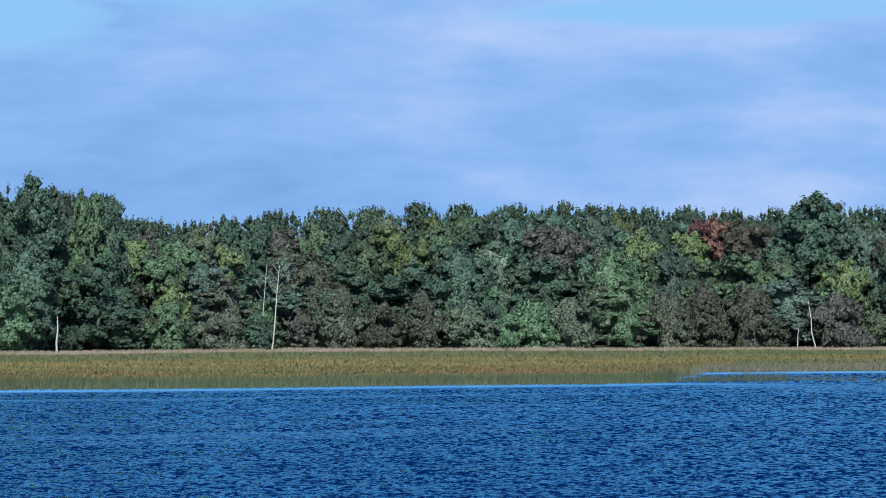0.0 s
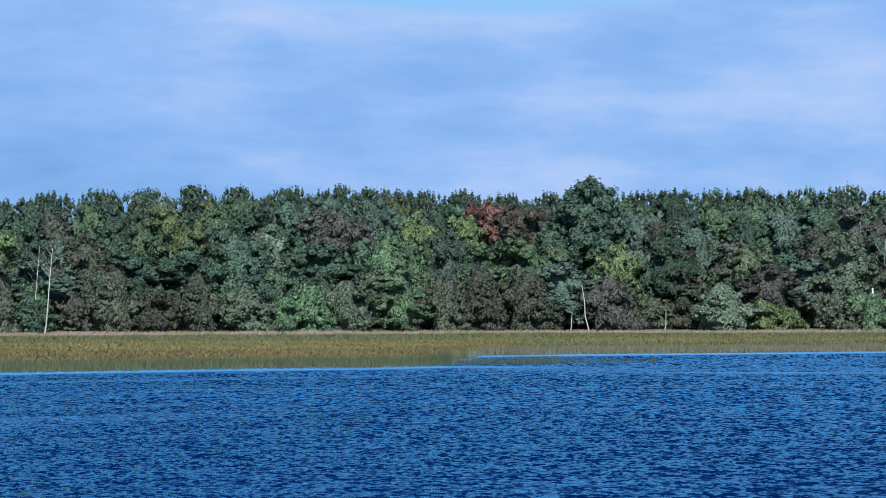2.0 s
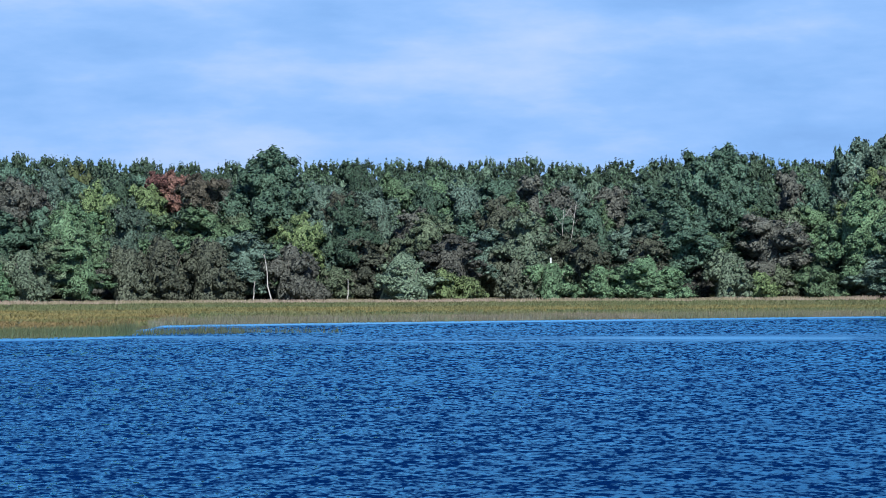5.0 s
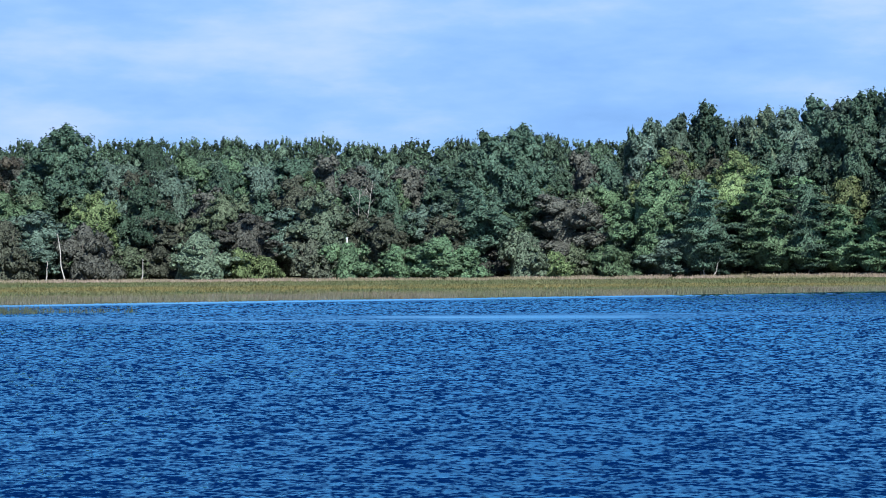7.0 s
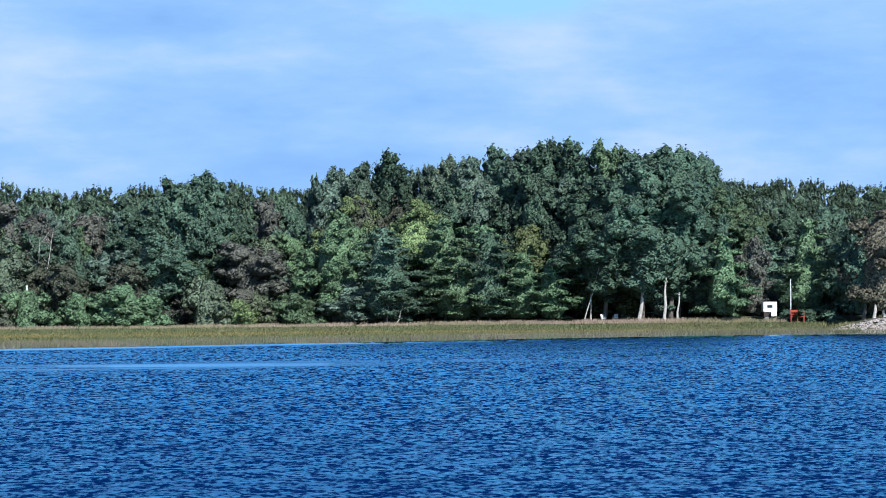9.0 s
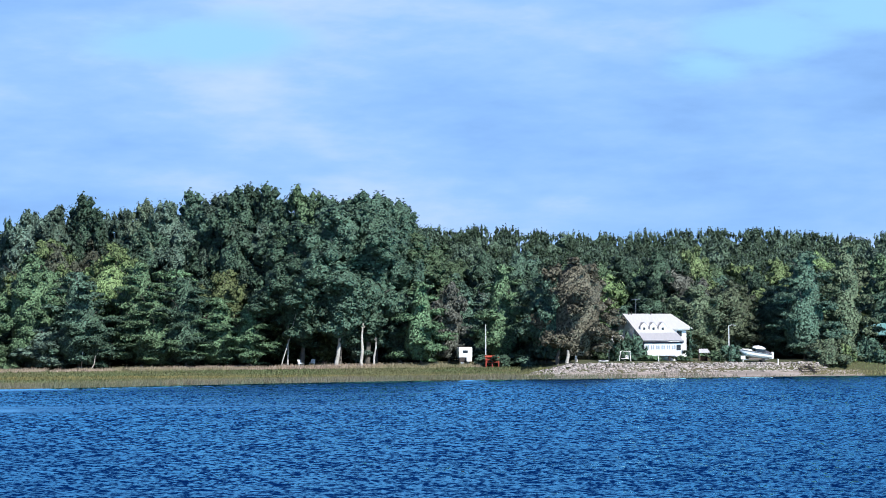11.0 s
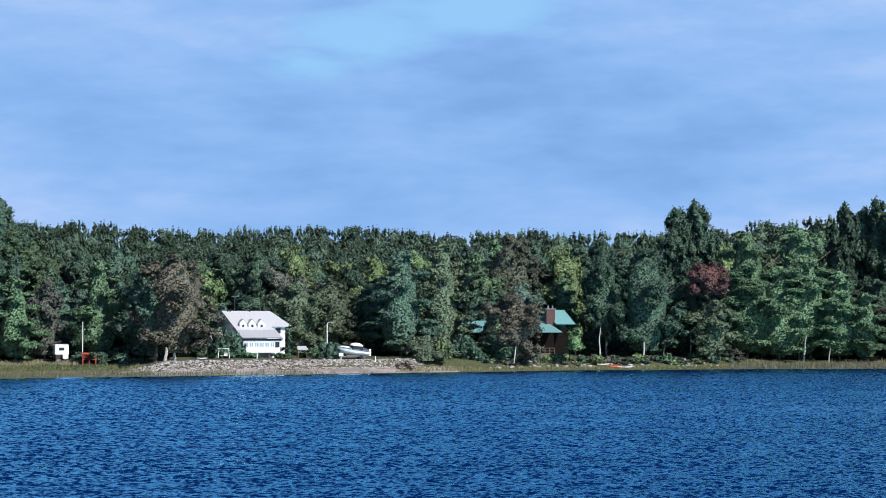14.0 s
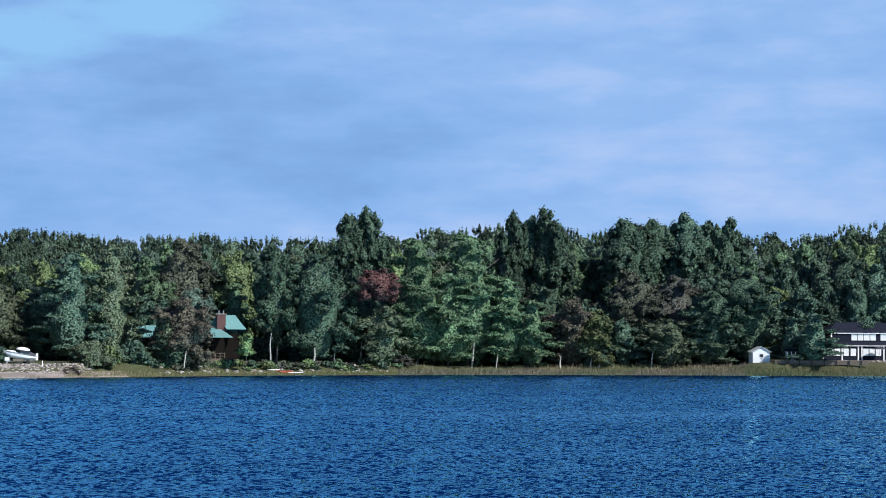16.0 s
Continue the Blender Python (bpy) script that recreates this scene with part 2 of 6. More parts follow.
# ---- the land ----
# Bearings (degrees) against distances of the waterline and of the wood's edge, and the height of the land at that edge.
SHORE_AZ = [-60, -35, -30, -24, -20.5, -18.6, -17.6, -14, -11, -5.3, 0.4, 5.0, 10.2, 15.9, 20.9, 23.3, 28.9, 33.9, 39.2, 60]
SHORE_D = [185, 190, 192, 200, 204, 209, 248, 257, 264, 280, 301, 326, 356, 378, 406, 428, 452, 462, 468, 480]
EDGE_AZ = [-60, -34, -28, -20, -12, -5, 0, 5, 10, 15, 20, 22, 25, 29, 35.3, 36.3, 60]
EDGE_D = [330, 345, 372, 388, 397, 405, 408, 405, 402, 402, 428, 440, 452, 470, 474, 476, 485]
EDGE_Z = [0.5, 0.5, 0.55, 0.5, 0.55, 0.75, 1.1, 1.6, 2.1, 2.6, 2.6, 2.4, 2.2, 1.4, 1.5, 2.7, 2.8]


def shore(az):
    return float(np.interp(az, SHORE_AZ, SHORE_D))


def edge(az):
    return float(np.interp(az, EDGE_AZ, EDGE_D))


def land_z(az, d):
    """Height of the land at a bearing and a distance."""
    if abs(az) > 90 or d < 30:
        near = 4.4
        lakeward = max(0.0, math.cos(radians(az)))
        return max(-2.0, near - max(0.0, d - 4) * 0.45 * (0.1 + lakeward)) if abs(az) <= 90 or d < 30 else near
    ds, de, ze = shore(az), edge(az), float(np.interp(az, EDGE_AZ, EDGE_Z))
    if d < ds:
        return max(-2.0, -0.05 * (ds - d) - 0.03)
    if d < de:
        bank = float(np.interp(az, [12.0, 13.2, 20.2, 21.2, 27.0, 28.2], [0, 1, 1, 0.6, 0.6, 0]))
        s = (d - ds) / (de - ds)
        marsh = 0.04 + 0.35 * min(1, s * 3) + (ze - 0.39) * max(0.0, (s - 0.55) / 0.45) ** 1.5
        k = d - ds
        high = float(np.interp(k, [0, 7, 8.5, 11, 18, 26], [0.02, 0.75, 1.0, 2.25, 2.6, ze]))
        step = float(np.interp(az, [35.5, 36.0], [0, 1]))
        terrace = float(np.interp(k, [0, 3, 5.5, 12], [0.02, 0.8, 2.55, ze]))
        return (marsh * (1 - bank) + high * bank) * (1 - step) + terrace * step
    hill = float(np.interp(d - de, [0, 30, 120, 260, 700, 2500], [0, 0.6, 3.5, 7.0, 8.0, 0.0]))
    return ze + hill


def place(az, d, z=None):
    a = radians(az)
    return Vector((d * math.sin(a), d * math.cos(a), land_z(az, d) if z is None else z))


def mesh_of(name, verts, faces, *mats, smooth=False):
    me = bpy.data.meshes.new(name)
    me.from_pydata([tuple(map(float, v)) for v in verts], [], [tuple(map(int, f)) for f in faces])
    for m in mats:
        me.materials.append(m)
    if smooth:
        me.polygons.foreach_set("use_smooth", [True] * len(me.polygons))
    me.update()
    return me


def ring_sheet():
    azs = [-180 + 6 * i for i in range(20)] + [-60 + 0.5 * i for i in range(240)] + [60 + 6 * i for i in range(20)]
    ds = [1.0, 4.0, 10, 20, 30, 60, 120, 170] + [184 + 3.0 * i for i in range(112)] + [530, 560, 600, 660, 740, 900, 1200, 1800, 2600, 3600]
    verts = [place(a, d) for d in ds for a in azs] + [Vector((0, 0, 4.4))]
    n = len(azs)
    faces = [(r * n + i, r * n + (i + 1) % n, (r + 1) * n + (i + 1) % n, (r + 1) * n + i) for r in range(len(ds) - 1) for i in range(n)]
    faces += [(len(verts) - 1, (i + 1) % n, i) for i in range(n)]
    return mesh_of("ground", verts, faces, GROUND, smooth=True)


tagged(new("ground", ring_sheet()), "marshy grass ground rising gently to the wood", "ground", kind="structure")


def lake_sheet():
    """The lake's surface: a fan of waves, finer near the bank, with short wind waves from many bearings."""
    r = np.random.default_rng(3)
    az = np.radians(np.arange(-37.0, 41.5, 0.34))
    ds = [44.0]
    while ds[-1] < 500:
        ds.append(ds[-1] * (1.0066 if ds[-1] < 200 else 1.012))
    d = np.array(ds)
    x, y = np.outer(d, np.sin(az)), np.outer(d, np.cos(az))
    cell = d[:, None] * 0.0066
    z = np.zeros_like(x)
    for i in range(70):
        lam = 1.0 * 4.0 ** r.uniform(0, 1) ** 1.3
        turn = radians(55) + r.normal(0, 0.7)
        k = 2 * math.pi / lam
        a = WAVE * lam * r.uniform(0.5, 1.0) / 70 ** 0.5 / (2 * math.pi)
        fade = np.clip((lam / cell - 2.2) / 2.0, 0, 1)
        z += fade * a * np.sin(k * (x * math.cos(turn) + y * math.sin(turn)) + r.uniform(0, 6.28))
    lee = np.array([[shore(math.degrees(b)) for b in az]])
    off = lee - d[:, None]
    calm = np.clip(off / 22.0, 0.12, 1.0)
    streak = np.array([noise.noise((b * 3.0, q / 14.0, 0.0)) for q in d for b in az[::4]]).reshape(len(d), -1)
    streak = np.repeat(streak, 4, 1)[:, :len(az)]
    z *= calm * np.clip(1.0 - 1.1 * np.clip(streak - 0.18, 0, 1) * np.clip((d[:, None] - 90) / 90, 0, 1), 0.4, 1)
    v = np.stack([x, y, z], -1).reshape(-1, 3)
    n, m = len(az), len(d)
    q = (np.arange(m - 1)[:, None] * n + np.arange(n - 1)[None]).ravel()
    f = np.stack([q, q + 1, q + n + 1, q + n], 1)
    # the still rest of the lake, round the waves
    ring = [(-900, -60, -0.06), (900, -60, -0.06), (900, 700, -0.06), (-900, 700, -0.06)]
    f = np.vstack([f, [[len(v) + i for i in range(4)]]])
    v = np.vstack([v, ring])
    me = quick_mesh("water", v, f, WATER)
    # lulls: calm water along the reeds and long slicks; also masks the painted sheen
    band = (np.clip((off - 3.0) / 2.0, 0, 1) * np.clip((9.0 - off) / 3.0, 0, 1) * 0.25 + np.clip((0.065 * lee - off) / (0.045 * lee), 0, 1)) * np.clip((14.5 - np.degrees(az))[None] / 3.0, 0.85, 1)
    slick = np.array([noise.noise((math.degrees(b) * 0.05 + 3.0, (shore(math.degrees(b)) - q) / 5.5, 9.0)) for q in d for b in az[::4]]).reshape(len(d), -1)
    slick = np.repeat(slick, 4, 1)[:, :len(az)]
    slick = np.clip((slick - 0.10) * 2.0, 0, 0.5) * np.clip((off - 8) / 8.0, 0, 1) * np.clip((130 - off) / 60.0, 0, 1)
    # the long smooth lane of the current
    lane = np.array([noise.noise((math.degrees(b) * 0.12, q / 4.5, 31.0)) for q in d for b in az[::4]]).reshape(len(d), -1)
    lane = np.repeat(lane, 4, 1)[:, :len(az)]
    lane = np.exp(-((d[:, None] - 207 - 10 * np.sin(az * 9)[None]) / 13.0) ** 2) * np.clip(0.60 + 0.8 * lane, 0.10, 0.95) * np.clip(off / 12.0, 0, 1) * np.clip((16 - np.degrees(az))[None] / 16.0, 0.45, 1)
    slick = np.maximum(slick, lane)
    # added brightening off the far bank, a wide weak share of the painted sheen
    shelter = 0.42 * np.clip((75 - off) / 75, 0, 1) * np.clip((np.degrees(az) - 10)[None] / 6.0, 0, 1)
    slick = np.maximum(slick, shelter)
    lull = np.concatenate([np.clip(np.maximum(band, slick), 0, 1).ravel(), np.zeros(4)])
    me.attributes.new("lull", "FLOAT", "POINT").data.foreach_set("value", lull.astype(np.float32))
    me.polygons.foreach_set("use_smooth", [True] * len(me.polygons))
    return me


WAVE = 0.06
# ---- trees ----
rng = np.random.default_rng(5)


def unit(v):
    return v / np.maximum(np.linalg.norm(v, axis=1, keepdims=True), 1e-6)


def leaf_quads(points, normals, size, r):
    """Small leaf sprays, one each at the points, facing about along the normals."""
    n = len(points)
    nr = unit(normals + r.normal(0, 0.34, (n, 3)))
    tangent = unit(np.cross(nr, unit(r.normal(0, 1, (n, 3)))))
    side = np.cross(nr, tangent)
    s = size * r.uniform(0.6, 1.35, (n, 1))
    fold = nr * s * r.uniform(-0.15, 0.25, (n, 1))
    v = np.stack([points - tangent * s * 0.6, points + tangent * s * 0.45 + side * s * 0.42 + fold, points + tangent * s * 0.45 - side * s * 0.42 - fold], 1).reshape(-1, 3)
    f = np.arange(3 * n).reshape(-1, 3)
    return v, f


def quick_mesh(name, v, f, *mats):
    me = bpy.data.meshes.new(name)
    me.vertices.add(len(v))
    me.vertices.foreach_set("co", np.asarray(v, np.float32).ravel())
    k = f.shape[1]
    me.loops.add(f.size)
    me.loops.foreach_set("vertex_index", f.astype(np.int32).ravel())
    me.polygons.add(len(f))
    me.polygons.foreach_set("loop_start", np.arange(0, f.size, k, dtype=np.int32))
    me.polygons.foreach_set("loop_total", np.full(len(f), k, np.int32))
    for m in mats:
        me.materials.append(m)
    me.update(calc_edges=True)
    return me


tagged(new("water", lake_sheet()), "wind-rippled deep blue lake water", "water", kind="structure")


def tube(path, radii, sides=6):
    """A tapered tube along a path: vertices and faces."""
    verts, faces = [], []
    for i, (p, rad) in enumerate(zip(path, radii)):
        p = Vector(p)
        d = (Vector(path[min(i + 1, len(path) - 1)]) - Vector(path[max(i - 1, 0)])).normalized()
        a = d.orthogonal().normalized()
        b = d.cross(a)
        for k in range(sides):
            g = 2 * math.pi * k / sides
            verts.append(p + (a * math.cos(g) + b * math.sin(g)) * rad)
        if i:
            o = (i - 1) * sides
            faces += [(o + k, o + (k + 1) % sides, o + sides + (k + 1) % sides, o + sides + k) for k in range(sides)]
    faces.append(tuple(range(sides - 1, -1, -1)))
    faces.append(tuple(range(len(verts) - sides, len(verts))))
    return verts, faces


def joined(pieces):
    v, f = [], []
    for a, b in pieces:
        o = len(v)
        v += list(a)
        f += [tuple(i + o for i in q) for q in b]
    return v, f


PROFILE = {
    "round": lambda u: np.clip(1 - np.abs(2 * u - 0.86) ** 2.5, 0, 1) ** 0.6,
    "tall": lambda u: np.clip(np.minimum(1, u / 0.22) ** 0.6 * (1 - u ** 4.5) ** 0.7, 0, 1),
    "plume": lambda u: np.clip(np.minimum(1, (u + 0.08) / 0.2) * (1 - u ** 1.9) ** 0.8, 0, 1),
    "spire": lambda u: np.clip((1 - u) ** 0.8 * np.minimum(1, (u + 0.1) / 0.15) + 0.05, 0, 1),
    "bush": lambda u: np.clip(1 - u ** 2.2, 0, 1) ** 0.55,
}
SPEC = {  # profile, height, crown base, half width, lobes, leaves, leaf size, lobe flattening, upward pull
    "maple": ("round", 14.0, 0.04, 4.8, 112, 2500, 0.34, 0.85, 0.25),
    "poplar": ("tall", 22.0, 0.15, 4.4, 170, 3600, 0.36, 1.30, 0.8),
    "ash": ("plume", 16.0, 0.03, 5.2, 140, 3600, 0.34, 0.42, 0.1),
    "aspen": ("tall", 15.0, 0.08, 2.6, 70, 1700, 0.30, 1.2, 1.3),
    "great_maple": ("round", 20.0, 0.04, 7.5, 210, 4900, 0.36, 0.75, 0.25),
    "great_ash": ("plume", 20.0, 0.03, 7.8, 230, 5900, 0.36, 0.38, 0.1),
    "spruce": ("spire", 15.0, 0.05, 2.6, 50, 2400, 0.32, 0.4, 0.0),
    "shrub": ("bush", 5.5, 0.0, 3.4, 56, 1250, 0.22, 0.9, 0.3),
    "small_tree": ("round", 7.6, 0.42, 2.0, 26, 1100, 0.22, 0.85, 0.3),
    "high_tree": ("round", 20.0, 0.66, 4.3, 64, 1700, 0.32, 0.75, 0.3),
    "far": ("tall", 21.0, 0.12, 4.6, 80, 1500, 0.34, 1.1, 1.7),
}


G = (1 + 5 ** 0.5) / 2
ICO_V = np.array([(-1, G, 0), (1, G, 0), (-1, -G, 0), (1, -G, 0), (0, -1, G), (0, 1, G), (0, -1, -G), (0, 1, -G), (G, 0, -1), (G, 0, 1), (-G, 0, -1), (-G, 0, 1)]) / (1 + G * G) ** 0.5
ICO_F = np.array([(a, b, c) for a in range(12) for b in range(a + 1, 12) for c in range(b + 1, 12)
                  if max(np.linalg.norm(ICO_V[a] - ICO_V[b]), np.linalg.norm(ICO_V[b] - ICO_V[c]), np.linalg.norm(ICO_V[a] - ICO_V[c])) < 1.1])
ICO_F = np.array([q if np.dot(np.cross(ICO_V[q[1]] - ICO_V[q[0]], ICO_V[q[2]] - ICO_V[q[0]]), ICO_V[q[0]]) > 0 else q[::-1] for q in ICO_F])
OCT_V = np.array([(1, 0, 0), (-1, 0, 0), (0, 1, 0), (0, -1, 0), (0, 0, 1), (0, 0, -1.0)])
OCT_F = np.array([(0, 2, 4), (2, 1, 4), (1, 3, 4), (3, 0, 4), (2, 0, 5), (1, 2, 5), (3, 1, 5), (0, 3, 5)])


def tri_quad_mesh(name, v, quads, tris, *mats):
    """One mesh of quads and triangles."""
    me = bpy.data.meshes.new(name)
    me.vertices.add(len(v))
    me.vertices.foreach_set("co", np.asarray(v, np.float32).ravel())
    me.loops.add(quads.size + tris.size)
    me.loops.foreach_set("vertex_index", np.concatenate([quads.ravel(), tris.ravel()]).astype(np.int32))
    total = np.concatenate([np.full(len(quads), quads.shape[1]), np.full(len(tris), 3)]).astype(np.int32)
    me.polygons.add(len(total))
    me.polygons.foreach_set("loop_start", np.concatenate([[0], np.cumsum(total)[:-1]]).astype(np.int32))
    me.polygons.foreach_set("loop_total", total)
    for m in mats:
        me.materials.append(m)
    me.update(calc_edges=True)
    return me


def crown_mesh(kind, seed):
    """A crown of leafy boughs: each bough a dense mass of twigs under a shell of leaf sprays, with gaps between."""
    prof, h, base, half, lobes, leaves, size, flat, pull = SPEC[kind]
    r = np.random.default_rng(seed)
    shape = PROFILE[prof]
    # boughs round the crown, and on each of them tufts of twigs
    boughs = max(6, lobes // 8)
    u = (np.arange(boughs) + r.uniform(0.1, 0.9, boughs)) / boughs * (0.84 if prof == "bush" else 0.93)
    ang = np.arange(boughs) * 2.39996 + r.uniform(-0.6, 0.6, boughs)
    lean = 1 + 0.20 * np.sin(ang * 2 + seed) + 0.14 * np.sin(ang * 3 + seed * 2 + u * 5)
    rad = shape(u) * half * lean * np.where(r.uniform(0, 1, boughs) < 0.15, r.uniform(0.2, 0.5, boughs), r.uniform(0.55, 0.78, boughs))
    b = np.stack([rad * np.cos(ang), rad * np.sin(ang), h * (base + (1 - base) * u)], 1)
    skin = 2 * math.pi * half * 0.7 * h * (1 - base)
    rb = math.sqrt(skin / boughs / math.pi) * r.uniform(0.75, 1.15, boughs) * (0.4 + 0.6 * shape(u))
    owner = np.arange(lobes) % boughs
    face = unit(np.stack([np.cos(ang), np.sin(ang), 0.45 + 0 * ang], 1))
    way_out = unit(r.normal(0, 1, (lobes, 3)) + 0.8 * face[owner])
    c = b[owner] + way_out * np.array([1, 1, flat]) * (rb[owner] * r.uniform(0.5, 0.85, lobes))[:, None]
    lr = rb[owner] * r.uniform(0.26, 0.46, lobes)
    tufts = int(leaves * (0.34 if kind in ("far", "aspen") else 0.22 if prof in ("tall", "round") else 0.05))
    outer = leaves - tufts
    pick = r.choice(lobes, outer, p=lr ** 2 / (lr ** 2).sum())
    out = face[owner][pick]
    d = unit(r.normal(0, 1, (outer, 3)) + 0.75 * out + np.array([0, 0, 0.30]))
    off = d * r.uniform(0.75, 1.25, (outer, 1)) * lr[pick][:, None]
    off[:, 2] *= flat
    if flat < 0.6:
        off += out * lr[pick][:, None] * r.uniform(-0.4, 0.8, (outer, 1)) * np.array([1, 1, -0.35])
    p = c[pick] + off
    # upright shoots along the top of the crown, bent a little by the wind
    shoots = 46
    us, gs = r.uniform(0.45, 0.92, shoots), r.uniform(0, 6.28, shoots)
    rs = shape(us) * half * r.uniform(0.2, 0.78, shoots)
    root = np.stack([rs * np.cos(gs), rs * np.sin(gs), h * (base + (1 - base) * us) - 0.03 * h], 1)
    k = r.integers(0, shoots, tufts)
    climb = r.uniform(0, 1, tufts)
    reach = (0.5 + 1.0 * pull) * r.uniform(0.5, 1.1, shoots)[k]
    pt = root[k] + np.stack([r.normal(0, 0.34, tufts) * (1 - 0.8 * climb) + 0.35 * climb ** 1.5 * reach, r.normal(0, 0.34, tufts) * (1 - 0.8 * climb), climb * reach], 1)
    p = np.vstack([p, pt])
    p[:, 2] = np.clip(p[:, 2], 0.05 if prof == "bush" else 0.6, h * 1.08)
    nrm = np.vstack([0.6 * d + 0.5 * way_out[pick] + 0.3 * out, unit(r.normal(0, 1, (tufts, 3)))]) + np.array([0, 0, 0.12])
    v, f = leaf_quads(p, nrm, size, r)
    # the mass of twigs inside each bough
    ball = OCT_V[None] * r.uniform(0.75, 1.15, (lobes, 6, 1)) * (lr * 0.95)[:, None, None]
    ball[:, :, 2] *= flat
    ball += c[:, None]
    heart = ICO_V[None] * r.uniform(0.8, 1.05, (boughs, 12, 1)) * (rb * 0.74)[:, None, None] * np.array([1, 1, flat]) + (b * np.array([0.92, 0.92, 1.0]))[:, None]
    low = 0.0 if prof == "bush" else h * base * 0.8
    bf = (OCT_F[None] + (np.arange(lobes) * 6)[:, None, None]).reshape(-1, 3) + len(v)
    hf = (ICO_F[None] + (np.arange(boughs) * 12)[:, None, None]).reshape(-1, 3) + len(v) + 6 * lobes
    # the closed body of stems and inner leaves
    rings, sides = 7, 8
    ur, gr = np.repeat(np.linspace(0.02, 0.93, rings), sides), np.tile(np.arange(sides) * 2 * math.pi / sides, rings)
    rr = shape(ur) * half * 0.52 * r.uniform(0.85, 1.15, rings * sides)
    body = np.stack([rr * np.cos(gr), rr * np.sin(gr), h * (base + (1 - base) * ur)], 1)
    o = len(v) + 6 * lobes + 12 * boughs
    body_f = [(o + i * sides + j, o + i * sides + (j + 1) % sides, o + (i + 1) * sides + (j + 1) % sides) for i in range(rings - 1) for j in range(sides)]
    body_f += [(o + i * sides + j, o + (i + 1) * sides + (j + 1) % sides, o + (i + 1) * sides + j) for i in range(rings - 1) for j in range(sides)]
    mass = np.vstack([ball.reshape(-1, 3), heart.reshape(-1, 3), body])
    mass[:, 2] = np.maximum(mass[:, 2], low)
    bf = np.vstack([bf, hf, np.array(body_f)])
    me = tri_quad_mesh(kind + "_crown", np.vstack([v, mass]), f, bf, LEAF["green"])
    me.polygons.foreach_set("use_smooth", [True] * len(me.polygons))
    return me


def trunk_mesh(kind, seed):
    prof, h, base, half, *_ = SPEC[kind]
    r = np.random.default_rng(seed + 100)
    if prof == "bush":
        pcs = []
        for i in range(7):
            a = i * 0.9 + r.uniform(-0.2, 0.2)
            k = half * r.uniform(0.3, 0.7)
            pcs.append(tube([(0.1 * math.cos(a), 0.1 * math.sin(a), -0.3), (k * 0.5 * math.cos(a), k * 0.5 * math.sin(a), h * 0.35), (k * math.cos(a), k * math.sin(a), h * 0.7)], [0.06, 0.045, 0.02], 4))
        v, f = joined(pcs)
        return mesh_of(kind + "_stems", v, f, BARK, smooth=True)
    bend = r.uniform(-0.35, 0.35, 2)
    path = [(bend[0] * math.sin(s * 2.5), bend[1] * math.sin(s * 2.1), h * s * 0.9 - 0.5) for s in (0, 0.06, 0.2, 0.4, 0.65, 1.0)]
    rad = [0.024 * h * k * 0.6 for k in (1.0, 0.72, 0.6, 0.45, 0.28, 0.06)]
    pcs = [tube(path, rad, 8)]
    for i in range(8):
        a, s = i * 2.4 + r.uniform(-0.3, 0.3), 0.25 + 0.075 * i
        z = h * s * 0.9
        k = half * r.uniform(0.5, 0.8)
        pcs.append(tube([(0, 0, z), (k * 0.5 * math.cos(a), k * 0.5 * math.sin(a), z + k * 0.45), (k * math.cos(a), k * math.sin(a), z + k * 0.8)], [rad[3] * 0.5, rad[3] * 0.33, 0.03], 5))
    v, f = joined(pcs)
    return mesh_of(kind + "_trunk", v, f, BARK, smooth=True)


STOCK = {}
for kind, count in (("maple", 4), ("poplar", 4), ("ash", 3), ("aspen", 3), ("spruce", 2), ("shrub", 4), ("far", 4), ("great_maple", 3), ("great_ash", 2), ("small_tree", 1), ("high_tree", 1)):
    STOCK[kind] = [(crown_mesh(kind, 11 * i + len(kind)), trunk_mesh(kind, i)) for i in range(count)]

WORDS = {"green": "mid-green", "deep": "dark green", "blue": "bluish green", "light": "light green", "yellow": "yellowish green", "olive": "olive green",
         "brown": "brownish", "grey": "grey-brown thinning", "red": "red autumn", "rust": "rust-brown", "silver": "silvery green"}
KINDS = {"maple": ("maple_tree", "broad leafy tree with {} foliage at the wood's edge", "tree"), "poplar": ("poplar_tree", "tall poplar with {} foliage on the far shore", "tree"),
         "ash": ("ash_tree", "spreading tree with layered {} foliage on the shore", "tree"), "aspen": ("aspen_tree", "slim tree with {} foliage in the wood", "tree"),
         "spruce": ("spruce_tree", "pointed conifer with {} foliage in the wood", "tree"), "shrub": ("willow_shrub", "rounded shrub with {} foliage beside the marsh grass", "shrub"),
         "great_maple": ("maple_tree", "great broad tree with {} foliage on the shore", "tree"), "great_ash": ("ash_tree", "great spreading tree with layered {} foliage on the shore", "tree"),
         "small_tree": ("small_tree", "small round tree with {} foliage on a thin trunk", "tree"),
         "high_tree": ("maple_tree", "tree with a high round {} crown on a bare trunk", "tree"),
         "far": ("woodland_tree", "woodland tree with {} foliage behind the shore", "tree")}


